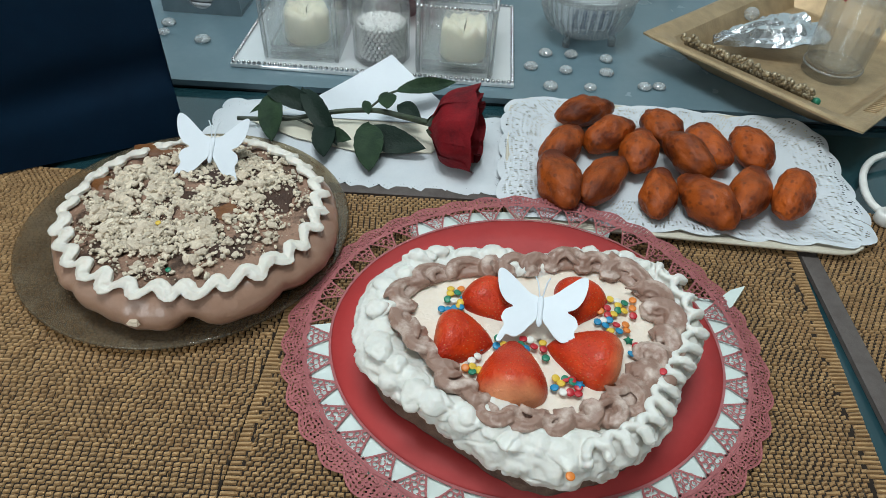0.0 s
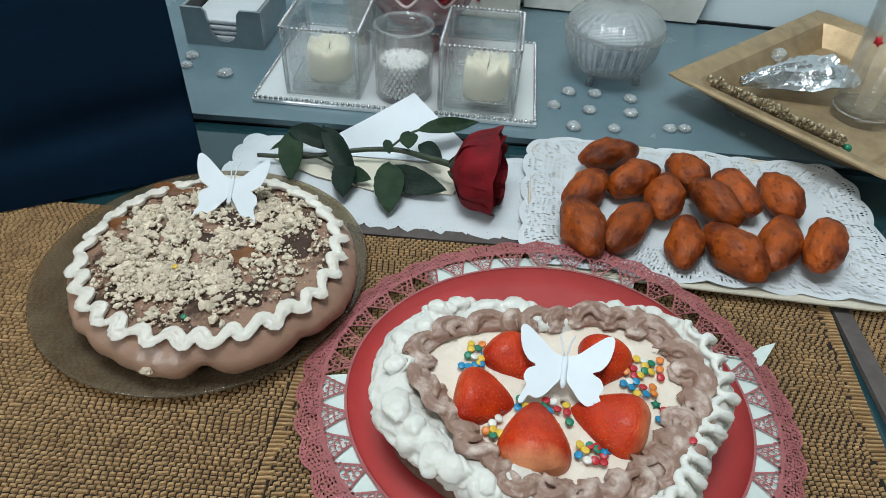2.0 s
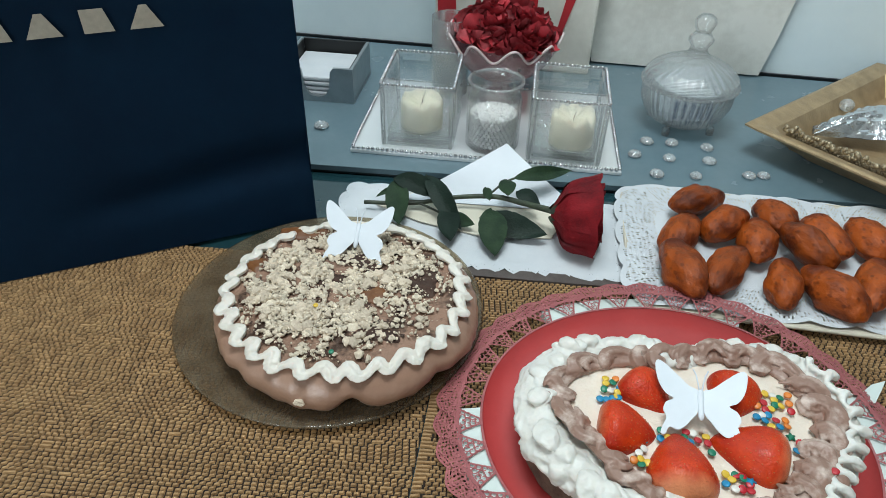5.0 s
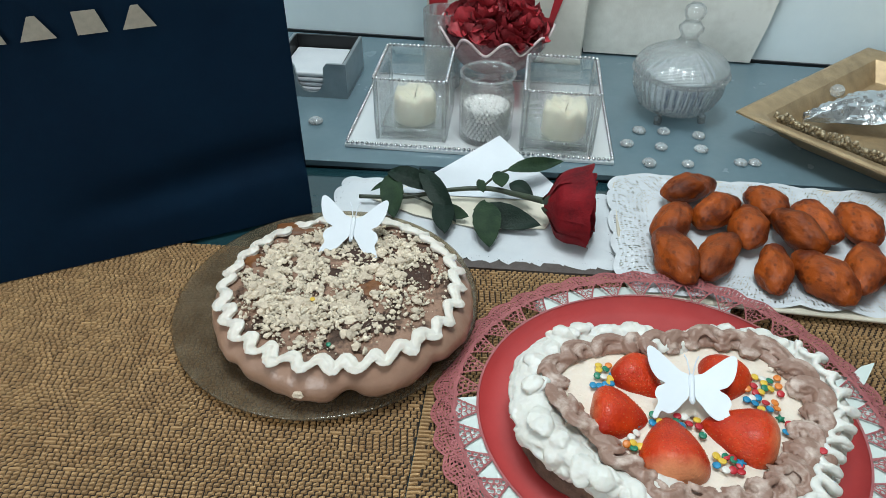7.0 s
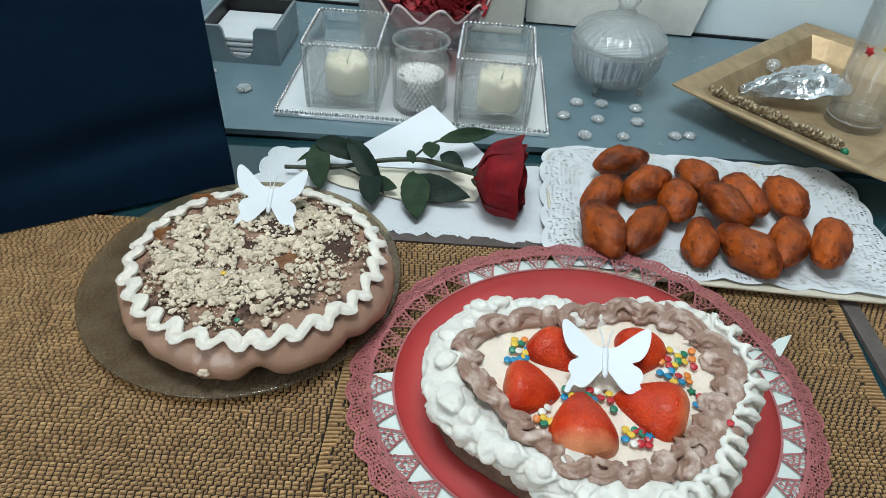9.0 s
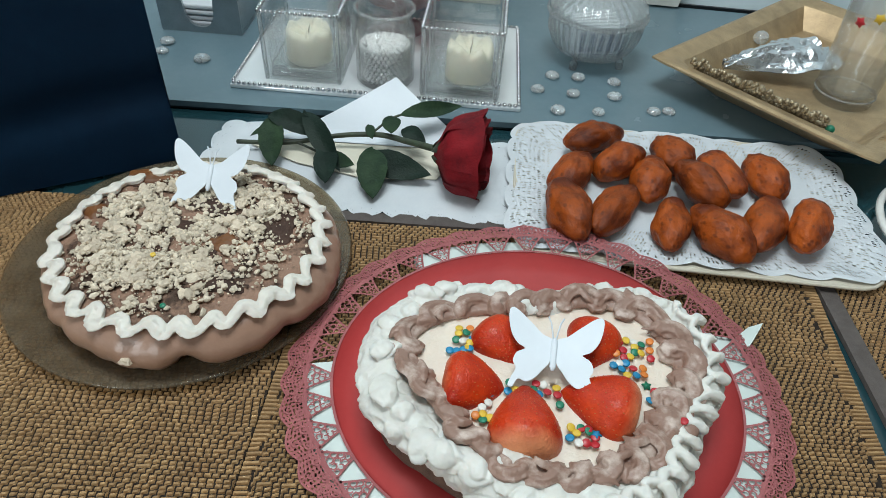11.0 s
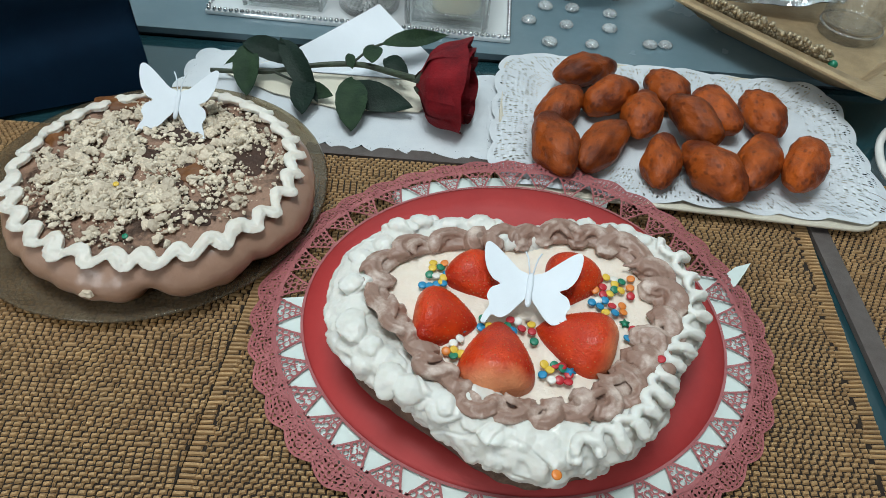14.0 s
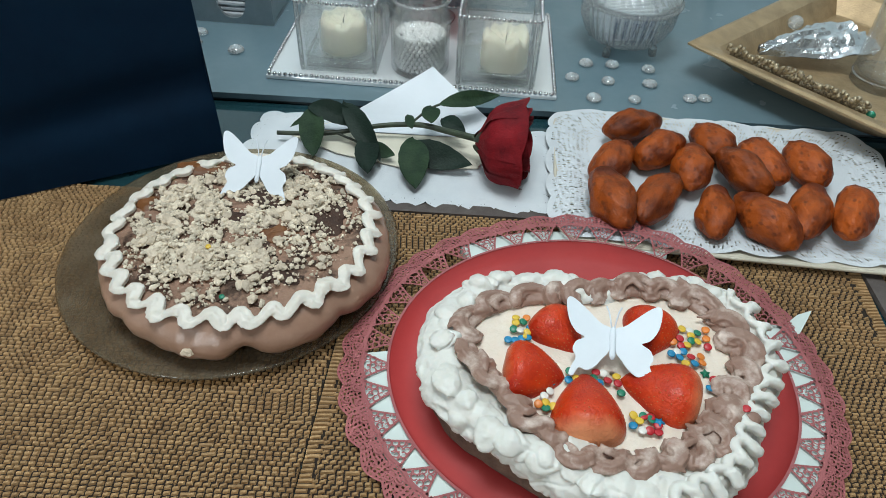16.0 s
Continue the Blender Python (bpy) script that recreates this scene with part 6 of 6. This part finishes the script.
    lathe(bm, [(0.0151, 0.0850), (0.0125, 0.0885), (0.0095, 0.0930), (0.0100, 0.0975), (0.0135, 0.1015), (0.0140, 0.1050), (0.0100, 0.1095), (0.0080, 0.1130), (0.0105, 0.1175), (0.0118, 0.1225), (0.0105, 0.1275), (0.0060, 0.1310), (0.0005, 0.1320)], 40)
    part("knob", bm, M_GLASSM, lid, "turned glass knob")
    sg = thing("sugar_packets", 0.165, 0.793, TZ + 0.0145, 10, "white paper sachets with blue print in the bowl", "sachets")
    for k in range(6):
        bm = box(bmesh.new(), -0.026, 0.026, -0.0016, 0.0016, 0, 0.032, 0.0008)
        bmesh.ops.transform(bm, matrix=pose(0, -0.019 + 0.0068 * k, 0.0, 6 - 2 * k, 0, 3 * k), verts=bm.verts[:])
        part("sachet", bm, M_PAPERW, sg, "", False)
    for k in range(5):
        bm = box(bmesh.new(), -0.022 + 0.010 * k, -0.017 + 0.010 * k, -0.0235, -0.0229, 0.004, 0.026 + 0.003 * (k % 2))
        part("print", bm, material("blue_print", (0.03, 0.07, 0.16), None, 0.6) if k == 0 else bpy.data.materials["blue_print"], sg, "dark blue print", False)
    # gift box with ribbons
    g = thing("gift_box", -0.040, 0.952, TZ, -3.9, "pale cream box tied with red ribbons", "gift box")
    part("carton", box(bmesh.new(), -0.105, 0.108, -0.022, 0.022, 0.0, 0.26, 0.004), M_BOX, g, "cream card", False)
    for x0, x1, x2, x3 in ((-0.099, -0.073, -0.108, -0.088), (0.004, 0.030, 0.004, 0.030), (0.052, 0.068, 0.094, 0.122)):
        bm = bmesh.new()
        prism(bm, [(x0, 0.022 if x2 != x0 else 0.0), (x1 - (0.012 if x0 > 0.04 else 0), 0.022 if x2 != x0 else 0.0), (x3, 0.258), (x2, 0.258)], 0, 0.0012)
        bmesh.ops.transform(bm, matrix=Matrix.Translation((0, -0.0225, 0)) @ pose(0, 0, 0, 90, 0, 0), verts=bm.verts[:])
        bmesh.ops.recalc_face_normals(bm, faces=bm.faces[:])
        ribbon = part("ribbon", bm, M_RIBBON, g, "red satin ribbon", False)
    bm = bmesh.new()
    for k in range(7):
        a = 2 * math.pi * k / 7
        ball(bm, 0.088 + 0.010 * math.cos(a), -0.028, 0.136 + 0.010 * math.sin(a), 0.0045, 2)
    ball(bm, 0.088, -0.029, 0.136, 0.006, 2)
    part("brooch", bm, M_SILVER, ribbon, "silver jewelled brooch")


def build_gold_tray():
    ca = math.degrees(math.atan2(-0.737, 0.678))
    t = thing("gold_tray", 0.410, 0.750, TZ, ca, "rectangular gold tray with wide sloping rim", "tray")
    A, B = 0.118, 0.1555
    bm = bmesh.new()
    rows = []
    n = 64
    for a, b, z, r in ((A - 0.056, B - 0.056, 0.0, 0.003), (A - 0.050, B - 0.050, 0.001, 0.003), (A - 0.006, B - 0.006, 0.0325, 0.003), (A, B, 0.0335, 0.003), (A, B, 0.0355, 0.003), (A - 0.004, B - 0.004, 0.0365, 0.003), (A - 0.020, B - 0.020, 0.0325, 0.003), (A - 0.022, B - 0.022, 0.0315, 0.003), (A - 0.038, B - 0.038, 0.0100, 0.003), (A - 0.041, B - 0.041, 0.0085, 0.003)):
        rows.append([bm.verts.new((*rrect(i / n, a, b, r), z)) for i in range(n)])
    for p, q in zip(rows, rows[1:]):
        for i in range(n):
            bm.faces.new((p[i], p[(i + 1) % n], q[(i + 1) % n], q[i]))
    cap(bm, rows[0], True)
    cap(bm, rows[-1])
    sharp(part("tray_body", bm, M_GOLD, t, "worn gold leaf"), 25)
    bm = bmesh.new()
    for i in range(26):
        y = -B + 0.045 + 0.0045 * i * 1.0
        if y < B - 0.05:
            tube(bm, [(A - 0.018, y, 0.0333), (A - 0.007, y, 0.0362)], 0.0009, 5)
    part("ridges", bm, M_GOLD, t, "pressed ridges on the rim")
    # bead bracelet along the slope
    b = thing("bead_bracelet", 0.410, 0.750, TZ, ca, "antique gold beaded bracelet lying on the tray", "bracelet")
    bm = bmesh.new()
    rng = random.Random(9)
    pl = []
    for i in range(64):
        f = i / 63
        x = -A + 0.034 + f * 0.140
        for k in range(6):
            pl.append((x + rng.uniform(-0.002, 0.002), -B + 0.0255 + 0.0042 * k + rng.uniform(-0.0018, 0.0018), 0.0340 - 0.0044 * k + rng.uniform(0, 0.0055) + 0.0015, rng.uniform(0.0014, 0.0033)))
    balls(bm, pl, 8)
    part("bead_band", bm, M_GOLDB, b)
    bm = bmesh.new()
    ball(bm, -A + 0.180, -B + 0.034, 0.0275, 0.0042, 2)
    part("clasp", bm, SPR[3], b, "small green stone")
    # foil sachet
    f = thing("foil_sachet", 0.353, 0.766, TZ + 0.014, 16, "crumpled silver foil sachet on the gold tray", "sachet")
    bm = bmesh.new()
    n, m = 26, 16
    for off in (0, 1):
        grid = []
        for i in range(n + 1):
            u = i / n
            row = []
            for j in range(m + 1):
                v = j / m * 2 - 1
                w = 0.003 + 0.040 * min(1, u / 0.75) * (1 - 0.35 * max(0, u - 0.75) / 0.25)
                x = -0.055 + 0.122 * u
                y = w * v - 0.008 * u
                thick = 0.008 * (1 - v * v) * (1 - (2 * u - 1) ** 4) + 0.0004
                z = 0.004 + 0.012 * u + (thick if off else -thick * 0.4) + 0.016 * abs(noise.noise((u * 3.2, v * 1.5, 2.0))) + 0.006 * abs(noise.noise((u * 7 + v * 2, v * 3, 7.0)))
                row.append(bm.verts.new((x, y, z)))
            grid.append(row)
        for p, q in zip(grid, grid[1:]):
            for j in range(m):
                fs = (p[j], q[j], q[j + 1], p[j + 1])
                bm.faces.new(fs if off else fs[::-1])
    part("foil", bm, M_FOIL, f, "crumpled silver foil", False)
    for k in range(4):
        part("print_bar", box(bmesh.new(), 0.006 + 0.007 * k, 0.0105 + 0.007 * k, -0.014 + 0.002 * k, -0.0115 + 0.002 * k, 0.0215, 0.0223), M_BLACK, f, "small dark print", False)
    bm = bmesh.new()
    ball(bm, -0.012, 0.034, 0.012, 0.0085, 3, (1, 1, 0.9))
    gg = thing("glass_bead", 0.379, 0.788, TZ + 0.014, 10, "round clear glass bead beside the foil sachet", "bead")
    part("bead", bm, M_GEM, gg)
    # drinking glass
    g = thing("drinking_glass", 0.4195, 0.7180, TZ + 0.0085, 0, "tall clear drinking glass with printed flowers", "glass")
    bm = bmesh.new()
    lathe(bm, [(0.0005, 0), (0.0265, 0), (0.0285, 0.002), (0.0290, 0.010), (0.0335, 0.145), (0.0328, 0.146), (0.0320, 0.145), (0.0272, 0.016), (0.0240, 0.012), (0.0005, 0.011)], 56)
    part("glass", bm, M_GLASS, g, "clear glass with thick base")
    bm = bmesh.new()
    tube(bm, [(0.0292 * math.cos(2 * math.pi * i / 48), 0.0292 * math.sin(2 * math.pi * i / 48), 0.011) for i in range(48)], 0.0011, 6, True)
    part("base_ring", bm, M_GLASSM, g, "thick glass ring at the base")
    rng = random.Random(5)
    for k, c in enumerate((0, 2, 5, 4, 2, 0, 5, 1)):
        a = radians(-150 + 26 * k)
        z = rng.uniform(0.045, 0.115)
        r = 0.0295 + 0.0033 * z / 0.1 + 0.0004
        bm = bmesh.new()
        rows = lathe(bm, [(0.0046, 0.0), (0.0042, 0.0005)], 10, lambda rr, zz, q: (rr * (1 + 0.25 * math.cos(5 * q)), zz))
        cap(bm, rows[-1])
        bmesh.ops.transform(bm, matrix=Matrix.Translation((r * math.cos(a), r * math.sin(a), z)) @ pose(0, 0, 0, 90, 0, math.degrees(a) + 90), verts=bm.verts[:])
        part("print", bm, SPR[c], g, "small printed flower")


def build_bag():
    p0, p1 = Vector((-0.2185, 0.5535)), Vector((-0.600, 0.3523))
    L = (p1 - p0).length
    d = (p1 - p0) / L
    ang = math.degrees(math.atan2(-d.y, -d.x))
    t = thing("paper_bag", p1.x, p1.y, 0.0045, ang, "dark navy paper shopping bag standing on the placemat", "bag")
    H, D = 0.38, 0.11

    def dent(x, z):
        k = 0.010 * math.exp(-((z - 0.062 - 0.11 * (x - L + 0.08)) / 0.016) ** 2) * max(0, min(1, (x - L + 0.22) / 0.14))
        k += 0.004 * noise.noise((x * 9, z * 9, 1)) * min(1, (L - x) / 0.04) * min(1, z / 0.03)
        return k

    bm = bmesh.new()
    n, m = 60, 56
    for off in (0.0, 0.0008):
        g = [[bm.verts.new((L * i / n, (dent(L * i / n, H * j / m)) + off, H * j / m)) for i in range(n + 1)] for j in range(m + 1)]
        for p, q in zip(g, g[1:]):
            for i in range(n):
                fs = (p[i], p[i + 1], q[i + 1], q[i])
                bm.faces.new(fs if not off else fs[::-1])
    front_panel = part("front_panel", bm, M_NAVY, t, "creased dark navy paper")
    part("back_panel", box(bmesh.new(), 0, L, D - 0.001, D, 0, H), M_NAVY, t, "", False)
    part("bottom", box(bmesh.new(), 0.001, L - 0.001, 0.0012, D - 0.0012, 0.0, 0.001), M_NAVY, t, "", False)
    for x in (0, L - 0.0008):
        bm = bmesh.new()
        for off in (0.0, 0.0008):
            g = [[bm.verts.new((x + off + (0.018 * (1 - abs(2 * k - 1)) * (z / H) * (1 if x == 0 else -1)), 0.0012 + (D - 0.0024) * k, z)) for k in (0, 0.25, 0.5, 0.75, 1)] for z in (0.001, H * 0.3, H)]
            for p, q in zip(g, g[1:]):
                for i in range(4):
                    fs = (p[i], p[i + 1], q[i + 1], q[i])
                    bm.faces.new(fs if off else fs[::-1])
        part("gusset", bm, M_NAVY, t, "", False)
    # brand mark as plain pale wedges and blocks
    xs = [L - 0.2035, L - 0.1730, L - 0.1385, L - 0.1065]
    for k, c in enumerate(xs):
        if k in (1, 3):
            shape = [(-0.0115, 0), (0.0115, 0), (0.0025, 0.0165), (-0.0025, 0.0165)]
        else:
            shape = [(-0.0095, 0), (0.0105, 0), (0.0060, 0.0165), (-0.0095, 0.0165)]
        bm = bmesh.new()
        prism(bm, shape, 0, 0.0006)
        bmesh.ops.transform(bm, matrix=Matrix.Translation((c, dent(c, 0.203) - 0.0016, 0.1955)) @ pose(0, 0, 0, 90, 0, 0), verts=bm.verts[:])
        bmesh.ops.recalc_face_normals(bm, faces=bm.faces[:])
        part("mark", bm, M_INK, front_panel, "pale champagne printed block", False)


def build_cable():
    t = thing("charging_cable", 0, 0, 0, 0, "white plastic cable with a round plug end", "cable")
    pts = smooth_line([(0.52, 0.60, 0.010), (0.46, 0.590, 0.012), (0.415, 0.575, 0.012), (0.392, 0.553, 0.012), (0.381, 0.528, 0.011), (0.379, 0.508, 0.010), (0.382, 0.497, 0.010)], 8, False)
    part("cord", tube(bmesh.new(), pts, 0.0032, 10), M_PLASTIC, t)
    bm = bmesh.new()
    lathe(bm, [(0.0005, 0.0), (0.0075, 0.0), (0.0085, 0.002), (0.0085, 0.009), (0.0070, 0.0108), (0.004, 0.0108), (0.0035, 0.0100), (0.0005, 0.0100)], 28)
    bmesh.ops.translate(bm, vec=(0.3835, 0.489, 0.0046), verts=bm.verts[:])
    part("joint", bm, M_PLASTIC, t, "round white joint")
    part("arm", tube(bmesh.new(), [(0.390, 0.487, 0.0095), (0.405, 0.482, 0.010), (0.440, 0.468, 0.010)], [0.005, 0.0052, 0.0048], 10), M_PLASTIC, t)


build_croquettes()
build_rose()
build_candle_tray()
build_back_row()
build_gold_tray()
build_bag()
build_cable()

# ---- ceiling light ----
cl = tagged(finish("ceiling_light", box(bmesh.new(), -0.47, 0.27, 0.10, 0.70, 1.730, 1.7495, 0.006), M_PLASTER, False), "flat white square ceiling light above the table", "ceiling light")

# ---- placemats, with every strand of the weave ----


def seam(y):
    return -0.0875 - 0.05 * (0.36 - y)


build_mat(lambda y: -0.62, lambda y: seam(y) - 0.0004, 0.10, 0.497, (0, 0), "tan woven straw placemat with dark gaps", (-0.24, -0.11, 0.215, 0.29))
build_mat(lambda y: seam(y) + 0.0004, lambda y: 0.298 - 0.075 * (0.447 - y), 0.10, 0.4865, (0.010, 0.012), "tan woven straw placemat with brown trimmed edge", None, [[(seam(0.487), 0.4870), (0.301, 0.4870), (0.302, 0.4985), (seam(0.4985), 0.4985)]])
build_mat(lambda y: 0.3125, lambda y: 0.70, 0.10, 0.500, (0, 0), "tan woven straw placemat with grey-brown border", None, [[(0.2965, 0.10), (0.3118, 0.10), (0.3118, 0.500), (0.2990, 0.500)]])
